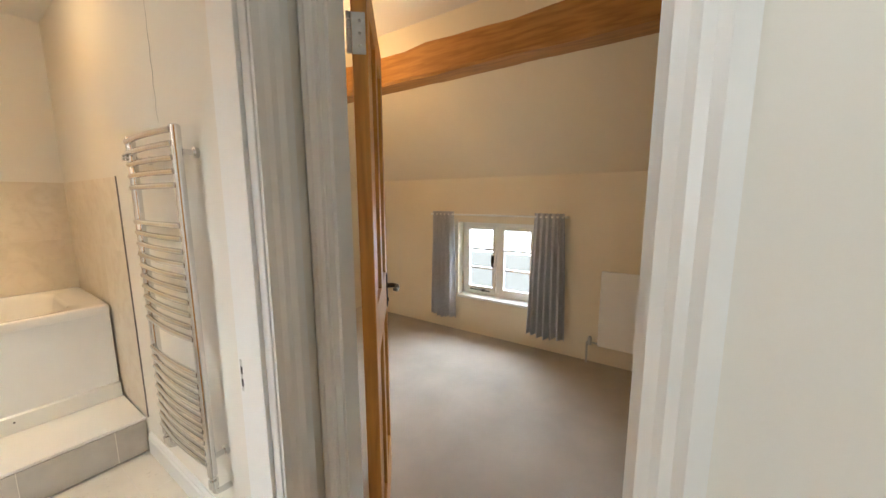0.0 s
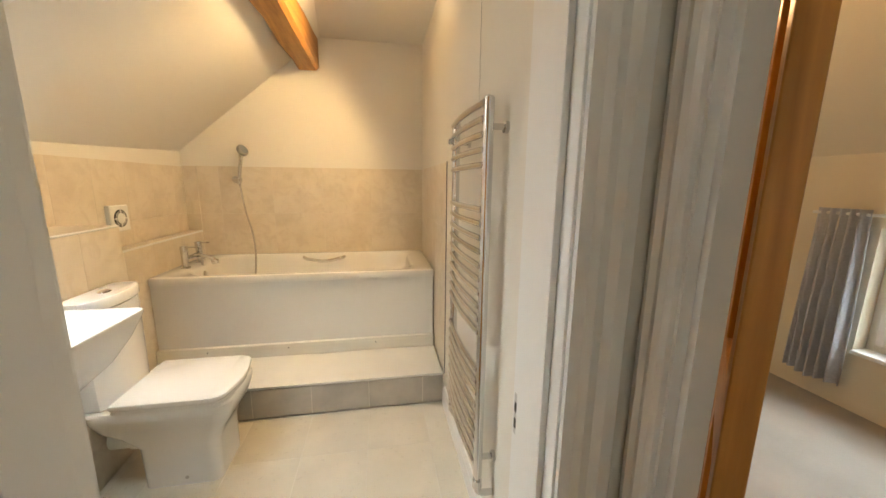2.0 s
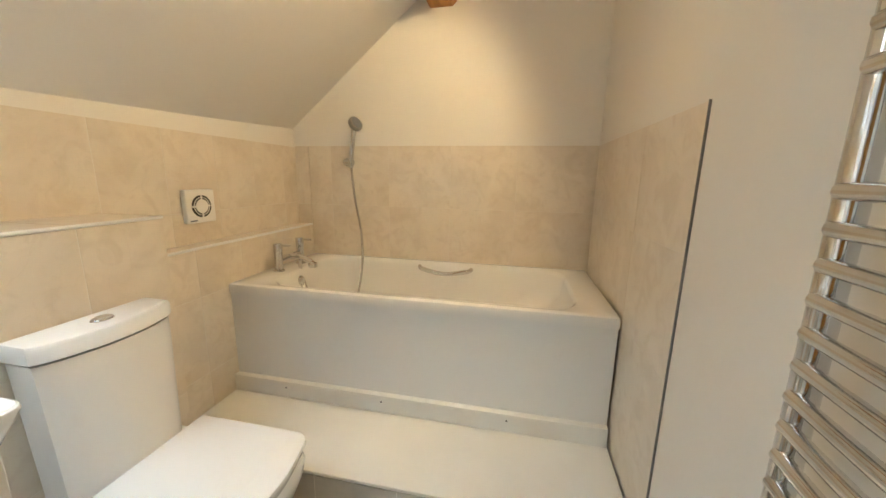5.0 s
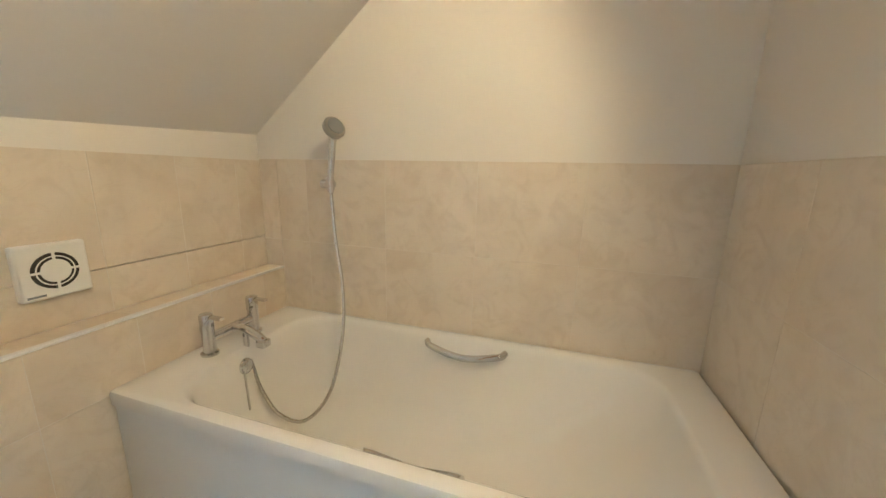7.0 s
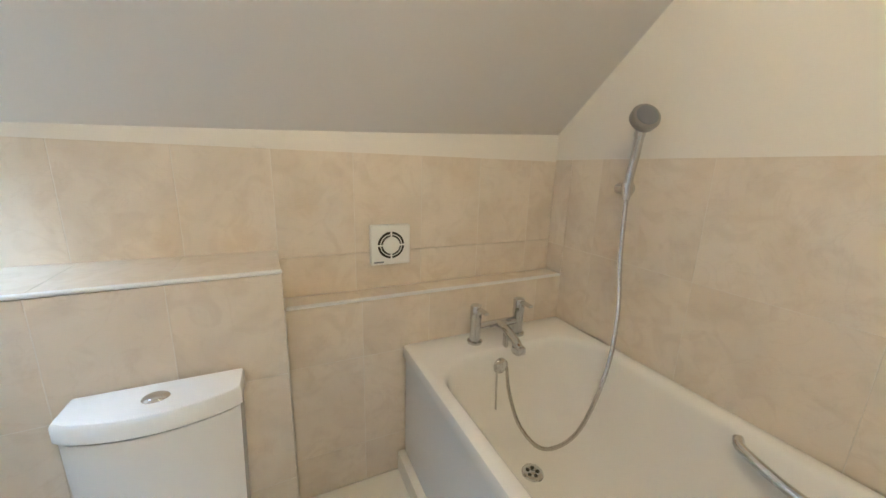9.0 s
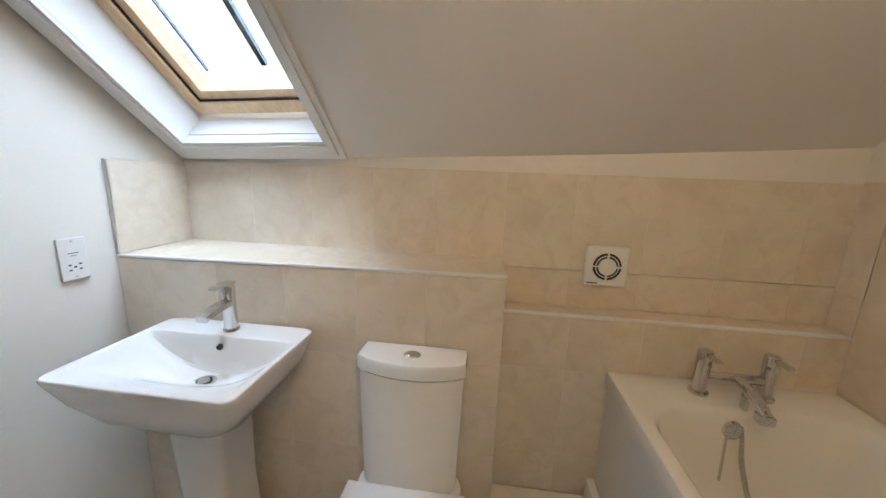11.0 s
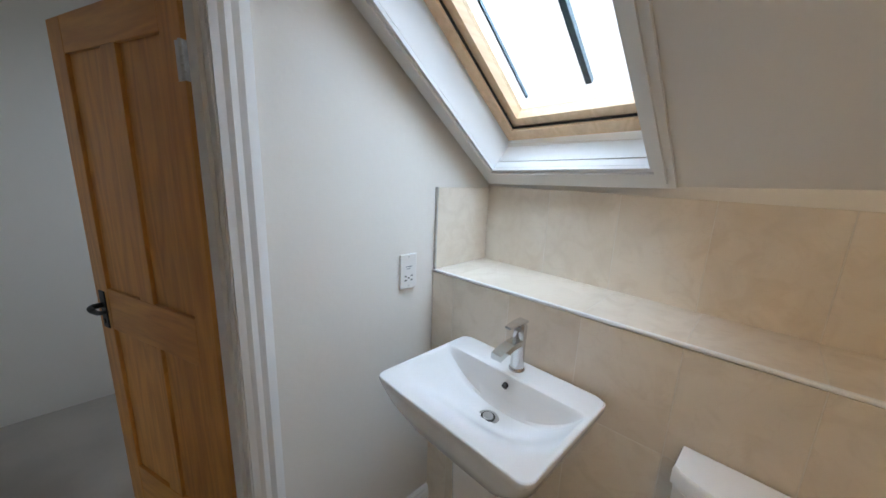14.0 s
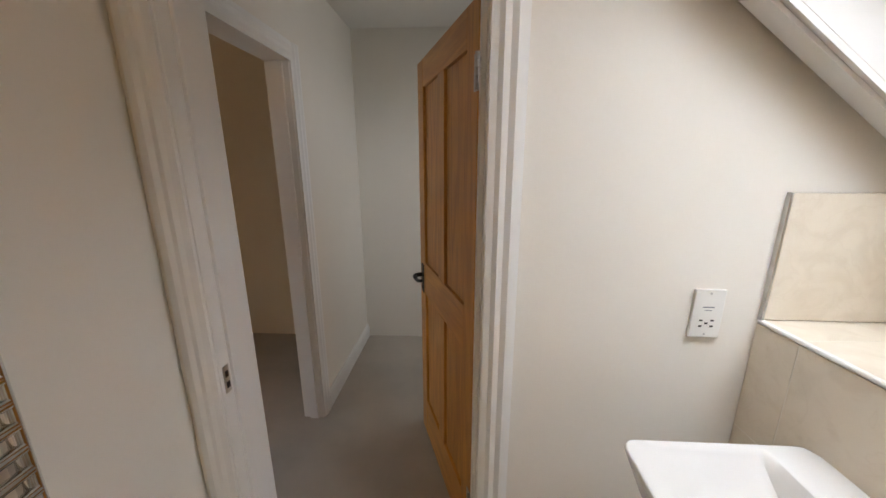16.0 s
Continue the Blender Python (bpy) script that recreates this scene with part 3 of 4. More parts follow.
# ---- landing and bedroom shell ----
LS, LW = -3.75, 0.05
setting("floor_landing", bx(LW - 0.2, XB, LS, YO, -0.12, 0.0), CARPET, "beige carpeted landing floor", cat="floor")
bm = bmesh.new()
box(bm, LW - 0.2, LW, LS, -3.62, -0.12, 2.75)
box(bm, LW - 0.2, LW, -2.82, YO, -0.12, 2.75)
box(bm, LW - 0.2, LW, -3.62, -2.82, -0.12, 0.95)
box(bm, LW - 0.2, LW, -3.62, -2.82, 1.95, 2.75)
setting("wall_landing_west", bm, PLASTER, "white landing wall with a window")
setting("wall_landing_south", bx(LW - 0.2, 4.6, LS - 0.2, LS, -0.12, 2.75), PLASTER, "plain white landing wall")
BY0, BY1, BZ = -2.692, -1.99, 2.02
XL = 1.83
XD = XB - 0.04
bm = bmesh.new()
box(bm, XL, XB, LS, BY0 - 0.03, -0.12, 2.75)
box(bm, XL, XD, BY1 + 0.03, YO, -0.12, 2.75)
box(bm, XL, XB, BY0 - 0.03, BY1 + 0.03, BZ + 0.03, 2.75)
setting("wall_landing_east", bm, PLASTER, "white landing wall round the bedroom doorway")
setting("ceiling_landing", bx(LW - 0.2, XB, LS, YO, 2.5, 2.62), CEIL, "white landing ceiling", cat="ceiling")
win3 = tagged(new("window_3"), "white painted landing window", "window", kind="structure")
for y0, y1, z0, z1 in ((-3.62, -3.56, 0.95, 1.95), (-2.88, -2.82, 0.95, 1.95), (-3.56, -2.88, 0.95, 1.01), (-3.56, -2.88, 1.89, 1.95)):
    part("window_frame", bx(LW - 0.12, LW - 0.06, y0, y1, z0, z1), GLOSS, win3)
g3 = part("pane", bx(LW - 0.092, LW - 0.088, -3.56, -2.88, 1.01, 1.89), GLASS, win3)
g3.visible_shadow = False

frame_2 = tagged(new("door_frame_2"), "white gloss door lining of the bedroom", "door frame", kind="structure")
part("jamb", bx(XL, XB, BY0 - 0.03, BY0, 0, BZ + 0.03), GLOSS, frame_2)
part("jamb", bx(XL, XD, BY1, BY1 + 0.03, 0, BZ + 0.03), GLOSS, frame_2)
part("head", bx(XL, XB, BY0, BY1, BZ, BZ + 0.03), GLOSS, frame_2)
part("stop", bx(XL + 0.02, XD - 0.042, BY1 - 0.012, BY1, 0, BZ), GLOSS, frame_2)
part("stop", bx(XL + 0.03, XB - 0.042, BY0, BY0 + 0.012, 0, BZ), GLOSS, frame_2)
architrave(frame_2, (1, 0.55), "x", XL, -1, BY0 - 0.005, BY1 + 0.005, BZ)
skirting("baseboard_3", (XL, LS), (XL, BY0 - 0.09), (-1, 0))

BX, BN = 4.29, 0.60
KZ = 1.57
BEX = BX - (ZB - KZ)
setting("floor_bedroom", bx(XB, BX + 0.25, LS, BN, -0.12, 0.0), CARPET, "plain beige carpeted bedroom floor", cat="floor")
WY0, WY1, WZ0, WZ1 = -1.66, -0.85, 0.385, 1.14
bm = bmesh.new()
box(bm, BX, BX + 0.25, LS, WY0, -0.12, KZ + 0.1)
box(bm, BX, BX + 0.25, WY1, BN + 0.2, -0.12, KZ + 0.1)
box(bm, BX, BX + 0.25, WY0, WY1, -0.12, WZ0)
box(bm, BX, BX + 0.25, WY0, WY1, WZ1, KZ + 0.1)
setting("wall_bedroom_east", bm, BEDWALL, "low cream bedroom wall with a small casement window")
setting("wall_bedroom_north", bx(XB, BX + 0.25, BN, BN + 0.2, -0.12, 2.75), BEDWALL, "cream bedroom wall")
setting("wall_bedroom_south", bx(XB, BX + 0.25, LS - 0.0, LS + 0.01, -0.12, 2.75), BEDWALL, "cream bedroom wall")
setting("wall_bedroom_west", bx(XB, XB + 0.012, YO + 0.0, BN, 0, ZB), BEDWALL, "cream bedroom wall beside the door")
bm = bmesh.new()
prism(bm, [(BX + 0.25, KZ - 0.25 + 0.0), (BX, KZ), (BEX, ZB), (BEX, ZB + 0.15), (BX + 0.25, KZ + 0.05)], "y", LS, BN)
setting("ceiling_bedroom_slope", bm, BEDWALL, "cream sloping bedroom ceiling", cat="ceiling")
setting("ceiling_bedroom", bx(XB, BEX + 0.01, LS, BN, ZB, ZB + 0.12), CEIL, "flat white bedroom ceiling", cat="ceiling")
bm = bmesh.new()
rings = []
for i in range(21):
    y = BN + (LS + 0.02 - BN) * i / 20
    w = 0.006 * math.sin(i * 1.3) + 0.004 * math.sin(i * 2.9)
    rings.append([(3.42 + w, y, 2.25 + w), (3.68, y, 2.26), (3.68, y, 2.60), (3.41 + w * 0.6, y, 2.60), (3.40 + w, y, 2.47), (3.402 + w, y, 2.268 + w)])
loft(bm, rings)
obj("bedroom_beam", bm, BEAM, None, "exposed honey-brown timber purlin in the bedroom", True, "beam", "structure")

# bedroom window
win2 = tagged(new("window_2"), "white timber casement window with glazing bars and black stay", "window", kind="structure")
WX = BX + 0.10
part("sill", bx(BX - 0.025, BX + 0.12, WY0 - 0.0, WY1 + 0.0, WZ0 - 0.022, WZ0 + 0.004, bevel=0.005), GLOSS, win2)
mid = (WY0 + WY1) / 2
for y0, y1, z0, z1 in ((WY0, WY0 + 0.04, WZ0, WZ1), (WY1 - 0.04, WY1, WZ0, WZ1), (WY0 + 0.04, WY1 - 0.04, WZ0, WZ0 + 0.045), (WY0 + 0.04, WY1 - 0.04, WZ1 - 0.04, WZ1), (mid - 0.022, mid + 0.022, WZ0 + 0.045, WZ1 - 0.04)):
    part("window_frame", bx(WX, WX + 0.06, y0, y1, z0, z1, bevel=0.003), GLOSS, win2)
for a, b in ((WY0 + 0.04, mid - 0.022), (mid + 0.022, WY1 - 0.04)):
    z0, z1 = WZ0 + 0.045, WZ1 - 0.04
    for y0, y1, q0, q1 in ((a, a + 0.04, z0, z1), (b - 0.04, b, z0, z1), (a + 0.04, b - 0.04, z0, z0 + 0.045), (a + 0.04, b - 0.04, z1 - 0.04, z1)):
        part("sash", bx(WX - 0.012, WX + 0.035, y0, y1, q0, q1, bevel=0.003), GLOSS, win2)
    h = (z1 - z0 - 0.085) / 3
    for k in (1, 2):
        part("glazing_bar", bx(WX - 0.006, WX + 0.03, a + 0.04, b - 0.04, z0 + 0.045 + h * k - 0.01, z0 + 0.045 + h * k + 0.01, bevel=0.003), GLOSS, win2)
    for k in range(3):
        g = part("pane", bx(WX + 0.012, WX + 0.016, a + 0.035, b - 0.035, z0 + 0.045 + h * k, z0 + 0.045 + h * (k + 1)), GLASS, win2)
        g.visible_shadow = False
bm = bmesh.new()
tube(bm, spline([(WX - 0.02, mid + 0.06, 0.78), (WX - 0.03, mid + 0.06, 0.77), (WX - 0.035, mid + 0.055, 0.73), (WX - 0.03, mid + 0.05, 0.69)]), 0.009)
box(bm, WX - 0.016, WX - 0.012, mid + 0.045, mid + 0.075, 0.73, 0.81)
part("window_catch", bm, IRON, win2, "black iron casement catch")
bm = bmesh.new()
tube(bm, [(WX - 0.025, WY1 - 0.1, WZ0 + 0.06), (WX - 0.025, mid + 0.08, WZ0 + 0.055)], 0.007)
box(bm, WX - 0.03, WX - 0.012, mid + 0.14, mid + 0.17, WZ0 + 0.045, WZ0 + 0.07)
part("window_stay", bm, IRON, win2, "black iron casement stay")

# curtains on a rail
bm = bmesh.new()
tube(bm, [(BX - 0.06, -1.95, 1.215), (BX - 0.06, -0.55, 1.215)], 0.009)
rail = obj("curtain_rail", bm, GLOSS, None, "white curtain rail above the window", True, "curtain rail")
for y in (-1.93, -1.25, -0.57):
    part("bracket", bx(BX - 0.066, BX, y - 0.01, y + 0.01, 1.205, 1.225), GLOSS, rail)


def curtain(y0, y1, flare):
    bm = bmesh.new()
    rows = []
    n = 64
    for j in range(15):
        v = j / 14
        row = []
        for i in range(n + 1):
            u = i / n
            a, b = y0 - flare * v, y1 + flare * v
            y = a + (b - a) * u
            amp = 0.018 + 0.016 * v
            x = BX - 0.072 + amp * math.sin(u * math.pi * 11 + 0.5 * math.sin(v * 3 + u * 5)) + 0.006 * math.sin(u * 31 + v * 2)
            z = 1.245 - v * (1.245 - 0.145) + 0.01 * math.sin(u * 9) * v
            row.append(bm.verts.new((x, y, z)))
        rows.append(row)
    for p, q in zip(rows, rows[1:]):
        for i in range(n):
            bm.faces.new((p[i], p[i + 1], q[i + 1], q[i]))
    bm.normal_update()
    bmesh.ops.solidify(bm, geom=bm.faces[:], thickness=0.004)
    return obj("curtain", bm, CURTAIN, None, "short gathered grey curtain drawn aside at the window", True, "curtain", group="bedroom curtains")


curtain(-0.83, -0.58, 0.02)
curtain(-1.92, -1.67, 0.04)

# bedroom radiator
rad = thing("radiator", (BX - 0.05, -2.75, 0.17), "flat white panel radiator on the low wall", "radiator")
part("front_panel", bx(-0.025, 0.0, -0.53, 0.52, 0.0, 0.63, bevel=0.008), GLOSS, rad)
part("back_panel", bx(0.012, 0.03, -0.52, 0.51, 0.01, 0.62, bevel=0.004), GLOSS, rad)
part("top_grille", bx(0.0, 0.012, -0.52, 0.51, 0.60, 0.625), GLOSS, rad)
for y in (-0.4, 0.4):
    part("wall_bracket", bx(0.03, 0.05, y - 0.02, y + 0.02, 0.1, 0.5), GLOSS, rad)
bm = bmesh.new()
tube(bm, [(-0.01, 0.52, 0.02), (-0.01, 0.60, 0.02), (-0.01, 0.60, -0.16)], 0.008)
lathe(bm, [(0, 0), (0.016, 0), (0.016, 0.05), (0.012, 0.07), (0, 0.07)], Matrix.Translation((-0.01, 0.58, 0.0)), 14)
part("valve", bm, STEEL, rad, "metal radiator valve and pipe", True)

# bedroom ceiling lamp
bl = thing("bedroom_lamp", (2.90, -0.70, ZB - 0.04), "lit bulb hanging from the bedroom ceiling", "ceiling lamp")
bm = bmesh.new()
lathe(bm, [(0, 0), (0.05, 0), (0.045, -0.02), (0.006, -0.025), (0.006, -0.2), (0.018, -0.21), (0.018, -0.26), (0, -0.26)])
part("fitting", bm, PLASTIC, bl, "", True)
bm = bmesh.new()
lathe(bm, [(0, -0.262), (0.015, -0.27), (0.03, -0.30), (0.03, -0.32), (0.018, -0.345), (0, -0.35)])
part("bulb", bm, GLOW, bl, "glowing bulb", True).visible_shadow = False

# outside
BACK = bpy.data.materials.new("bright_distance")
BACK.use_nodes = True
bn, bk = BACK.node_tree.nodes, BACK.node_tree.links
bp_ = bn["Principled BSDF"]
tc_ = bn.new("ShaderNodeTexCoord")
sep = bn.new("ShaderNodeSeparateXYZ")
bk.new(tc_.outputs["Object"], sep.inputs[0])
nz = bn.new("ShaderNodeTexNoise")
nz.inputs["Scale"].default_value = 0.8
nz.inputs["Detail"].default_value = 5
bk.new(tc_.outputs["Object"], nz.inputs["Vector"])
sm = bn.new("ShaderNodeMath")
sm.operation = "MULTIPLY_ADD"
sm.inputs[1].default_value = 1.6
bk.new(nz.outputs[0], sm.inputs[0])
bk.new(sep.outputs["Z"], sm.inputs[2])
br = bn.new("ShaderNodeMapRange")
br.inputs[1].default_value, br.inputs[2].default_value = -1.6, 1.6
bk.new(sm.outputs[0], br.inputs[0])
rp = bn.new("ShaderNodeValToRGB")
rp.color_ramp.elements[0].color = (0.36, 0.52, 0.40, 1)
rp.color_ramp.elements[1].color = (0.76, 0.90, 1.0, 1)
rp.color_ramp.elements.new(0.42).color = (0.60, 0.76, 0.72, 1)
rp.color_ramp.elements.new(0.52).color = (0.70, 0.85, 0.96, 1)
bk.new(br.outputs[0], rp.inputs[0])
bk.new(rp.outputs[0], bp_.inputs["Emission Color"])
bp_.inputs["Base Color"].default_value = (0, 0, 0, 1)
bp_.inputs["Emission Strength"].default_value = 1.45
setting("backdrop", bx(9.0, 9.1, -9, 7, -3.0, 3.6), BACK, "bright blurred garden and sky beyond the bedroom window", cat="backdrop")
OVERCAST = bpy.data.materials.new("overcast_sky")
OVERCAST.use_nodes = True
oc = OVERCAST.node_tree.nodes["Principled BSDF"]
oc.inputs["Base Color"].default_value = (0, 0, 0, 1)
oc.inputs["Emission Color"].default_value = (0.93, 0.97, 1.0, 1)
oc.inputs["Emission Strength"].default_value = 6.0
setting("backdrop_sky", bx(-9.1, -9.0, -30, 8, -2.9, 16), OVERCAST, "pale overcast sky beyond the roof window", cat="backdrop")
setting("ground", bx(-400, 400, -400, 400, -3.2, -3.0), GRASS, "grass outside the house", cat="ground")


# ---- bath on its step ----
step = thing("bath_step", (0, -0.39, 0), "raised step along the bath with a grey stone-tiled riser", "step")
part("step_body", bx(0.0, XE - 0.012, 0.009, 0.385, 0.0, 0.185), GROUT, step)
part("step_top", bx(0.0, XE - 0.012, -0.004, 0.39, 0.189, 0.203, bevel=0.003), BOARD, step, "cream boarded step top")
tiles(step, PLINTHTILE, "y", 0.009, [0.012, 0.34, 0.675, 1.005, 1.34, 1.67, 1.796], [0.003, 0.184], -0.009)

bath = thing("bathtub", (0, 0, 0.203), "white acrylic bathtub with chrome grips, empty and clean", "bathtub")
L, W, RZ = 1.797, YN - 0.012, 0.772 - 0.203
bm = bmesh.new()
cx, cy = L / 2 + 0.001, W / 2
out = [rrect(cx, cy, RZ - 0.047, L, W, 0.012, 8), rrect(cx, cy, RZ - 0.016, L, W, 0.012, 8), rrect(cx, cy, RZ - 0.005, L - 0.006, W - 0.006, 0.012, 8), rrect(cx, cy, RZ, L - 0.024, W - 0.024, 0.014, 8)]
icx, icy = 0.91, W / 2
ins = [rrect(icx, icy, RZ - 0.001, 1.51, W - 0.08, 0.15, 8), rrect(icx, icy, RZ - 0.008, 1.49, W - 0.098, 0.15, 8), rrect(icx, icy, RZ - 0.025, 1.475, W - 0.115, 0.15, 8),
       rrect(icx, icy, RZ - 0.10, 1.45, W - 0.145, 0.15, 8), rrect(icx - 0.04, icy, RZ - 0.22, 1.33, W - 0.20, 0.15, 8),
       rrect(icx - 0.09, icy, RZ - 0.30, 1.18, W - 0.26, 0.15, 8), rrect(icx - 0.12, icy, RZ - 0.338, 1.04, W - 0.34, 0.13, 8), rrect(icx - 0.14, icy, RZ - 0.35, 0.92, W - 0.42, 0.12, 8)]
loft(bm, out + ins, False, True)
part("tub", bm, ACRYLIC, bath, "", True)
part("front_panel", bx(0.003, L - 0.003, 0.012, 0.024, 0.06, RZ - 0.0495, bevel=0.002), PANEL, bath, "white bath panel")
# dark sheet behind the panel, colouring in the shade of the slits round it
part("panel_gap_shade", bx(0.004, L - 0.004, 0.03, 0.04, 0.0, RZ - 0.048), DARK, bath)
lower = part("lower_strip", bx(0.003, L - 0.003, -0.02, 0.011, 0.002, 0.09, bevel=0.003), BOARD, bath, "cream strip screwed below the panel")
for x in (0.30, 0.80, 1.38):
    bm = bmesh.new()
    tube(bm, [(x, -0.0205, 0.06), (x, -0.0225, 0.06)], 0.004, 8)
    part("screw", bm, DARK, lower)


def grip(y, s, x0, x1, out, z):
    bm = bmesh.new()
    m = (x0 + x1) / 2
    tube(bm, spline([(x0, y, z), (x0 + 0.03, y + s * out * 0.58, z - 0.010), (m, y + s * out, z - 0.028), (x1 - 0.03, y + s * out * 0.58, z - 0.010), (x1, y, z)], 8), 0.0135, 12)
    part("grip", bm, CHROME, bath, "curved chrome grab handle", True)


grip(W - 0.064, -1, 0.785, 1.12, 0.045, RZ - 0.03)
grip(0.062, 1, 0.84, 1.10, 0.018, RZ - 0.03)
bm = bmesh.new()
lathe(bm, [(0, 0.003), (0.012, 0.002), (0.013, 0.004), (0.028, 0.006), (0.036, 0.004), (0.038, 0)], Matrix.Translation((0.41, 0.335, RZ - 0.35)))
dr = part("drain", bm, CHROME, bath, "chrome waste", True)
bm = bmesh.new()
# dark pegs on the waste, painting the shade of its holes
for k in range(5):
    a = k * 1.2566
    tube(bm, [(0.41 + 0.018 * math.cos(a), 0.335 + 0.018 * math.sin(a), RZ - 0.347), (0.41 + 0.018 * math.cos(a), 0.335 + 0.018 * math.sin(a), RZ - 0.3435)], 0.0065, 8)
part("drain_hole_shade", bm, DARK, dr)
bm = bmesh.new()
lathe(bm, [(0, 0.012), (0.022, 0.012), (0.03, 0.006), (0.032, 0)], Matrix.Translation((0.176, 0.335, RZ - 0.07)) @ Matrix.Rotation(radians(82), 4, "Y"))
part("overflow", bm, CHROME, bath, "chrome overflow cover", True)

# bath tap with shower hose
tap = thing("bath_mixer_tap", (0.092, 0.37, 0.772), "chrome bath shower mixer with two levers", "tap")
for y in (-0.102, 0.100):
    bm = bmesh.new()
    lathe(bm, [(0, 0), (0.03, 0), (0.03, 0.008), (0.0215, 0.012), (0.0215, 0.098), (0.023, 0.101), (0.023, 0.150), (0.020, 0.156), (0, 0.158)], Matrix.Translation((0, y, 0)))
    pl = part("pillar", bm, CHROME, tap, "", True)
    bm = bmesh.new()
    loft(bm, [[(0.0 + a, y + b, 0.143 + c) for b, c in ((-0.009, 0), (0.009, 0), (0.009, 0.009), (-0.009, 0.009))] for a in (0.012, 0.075)])
    part("lever", bm, CHROME, pl)
bm = bmesh.new()
tube(bm, [(0, -0.087, 0.064), (0, 0.086, 0.064)], 0.016, 14)
tube(bm, spline([(0.0, 0.0, 0.062), (0.06, 0.0, 0.064), (0.12, 0.0, 0.045), (0.15, 0.0, 0.025)]), 0.017, 14)
box(bm, 0.125, 0.165, -0.02, 0.02, 0.005, 0.035, bevel=0.006)
part("spout", bm, CHROME, tap, "", True)
bm = bmesh.new()
tube(bm, [(0.062, 0.0, 0.05), (0.062, 0.0, -0.015)], 0.011)
part("diverter", bm, CHROME, tap)
bm = bmesh.new()
tube(bm, [(0.108, -0.063, -0.07), (0.12, -0.065, -0.23)], 0.004, 8)
part("plug_chain", bm, STEEL, tap, "thin metal plug chain")

shower = thing("hand_shower", (0.33, YN - 0.012, 1.385), "chrome hand shower in a wall holder with a long hose", "shower")
bm = bmesh.new()
lathe(bm, [(0, 0), (0.028, 0), (0.028, 0.012), (0.017, 0.016), (0.017, 0.05), (0, 0.052)], Matrix.Translation((-0.04, 0, 0)) @ Matrix.Rotation(radians(90), 4, "X"))
tube(bm, [(-0.045, -0.04, 0.0), (0.012, -0.058, 0.0)], 0.02, 14)
tube(bm, [(0, -0.055, -0.022), (0, -0.06, 0.022)], 0.018, 14)
part("holder", bm, CHROME, shower, "", True)
bm = bmesh.new()
tube(bm, spline([(0.0, -0.055, -0.035), (0.008, -0.062, 0.04), (0.022, -0.068, 0.115), (0.036, -0.08, 0.175), (0.045, -0.09, 0.205)], 6), [0.0135] * 12 + [0.0145] * 6 + [0.017] * 7, 12)
part("handle", bm, CHROME, shower, "", True)
mh = Matrix.Translation((0.055, -0.097, 0.222)) @ Matrix.Rotation(radians(66), 4, "Z") @ Matrix.Rotation(radians(62), 4, "X")
bm = bmesh.new()
lathe(bm, [(0, -0.022), (0.03, -0.022), (0.044, -0.008), (0.046, 0.012), (0.042, 0.018), (0, 0.018)], mh)
hd = part("head", bm, GUNMETAL, shower, "round grey shower head", True)
bm = bmesh.new()
lathe(bm, [(0, 0.0185), (0.034, 0.0185), (0.034, 0.021), (0, 0.021)], mh)
part("spray_face", bm, RUBBER, hd)
hose = spline([(0.0, -0.053, -0.035), (0.035, -0.085, -0.235), (0.09, -0.128, -0.435), (0.115, -0.182, -0.63), (0.10, -0.26, -0.84), (0.03, -0.335, -0.942), (-0.055, -0.38, -0.905), (-0.118, -0.396, -0.80), (-0.15, -0.398, -0.70), (-0.172, -0.395, -0.625), (-0.178, -0.394, -0.575)], 14)
bm = bmesh.new()
tube(bm, hose, [0.0078 if i % 2 else 0.0068 for i in range(len(hose))], 8)
part("hose", bm, BRUSHED, shower, "ribbed metal hose", True)

# ---- toilet ----
wc = thing("toilet", (SH - 0.022, -0.688, 0), "white square close-coupled toilet with closed lid", "toilet")


def dring(z, x0, x1, w, bulge, r=0.03, n=7):
    """A level D shape: flat back at x0, bowed front at x1 + bulge."""
    pts = []
    m = 12
    pts += [(x0, -w / 2, z), (x1 - r, -w / 2, z)]
    for i in range(n):
        a = -math.pi / 2 + math.pi / 2 * i / (n - 1)
        pts.append((x1 - r + r * math.cos(a), -w / 2 + r + r * math.sin(a), z))
    for i in range(1, m):
        v = -w / 2 + r + (w - 2 * r) * i / m
        pts.append((x1 + bulge * math.cos(math.pi * (v / (w - 2 * r))), v, z))
    for i in range(n):
        a = math.pi / 2 * i / (n - 1)
        pts.append((x1 - r + r * math.cos(a), w / 2 - r + r * math.sin(a), z))
    pts += [(x1 - r, w / 2, z), (x0, w / 2, z)]
    return pts


def bow(z, depth, w, bulge):
    """A level outline with a flat back, square corners and a gently bowed front."""
    vs = [w * (i / 16 - 0.5) for i in range(17)]
    c = 0.006
    front = [(depth + bulge * (1 - (2 * v / w) ** 2) - (c if i in (0, 16) else 0), v, z) for i, v in enumerate(vs)]
    return [(0.003, -w / 2, z)] + front + [(0.003, w / 2, z)]


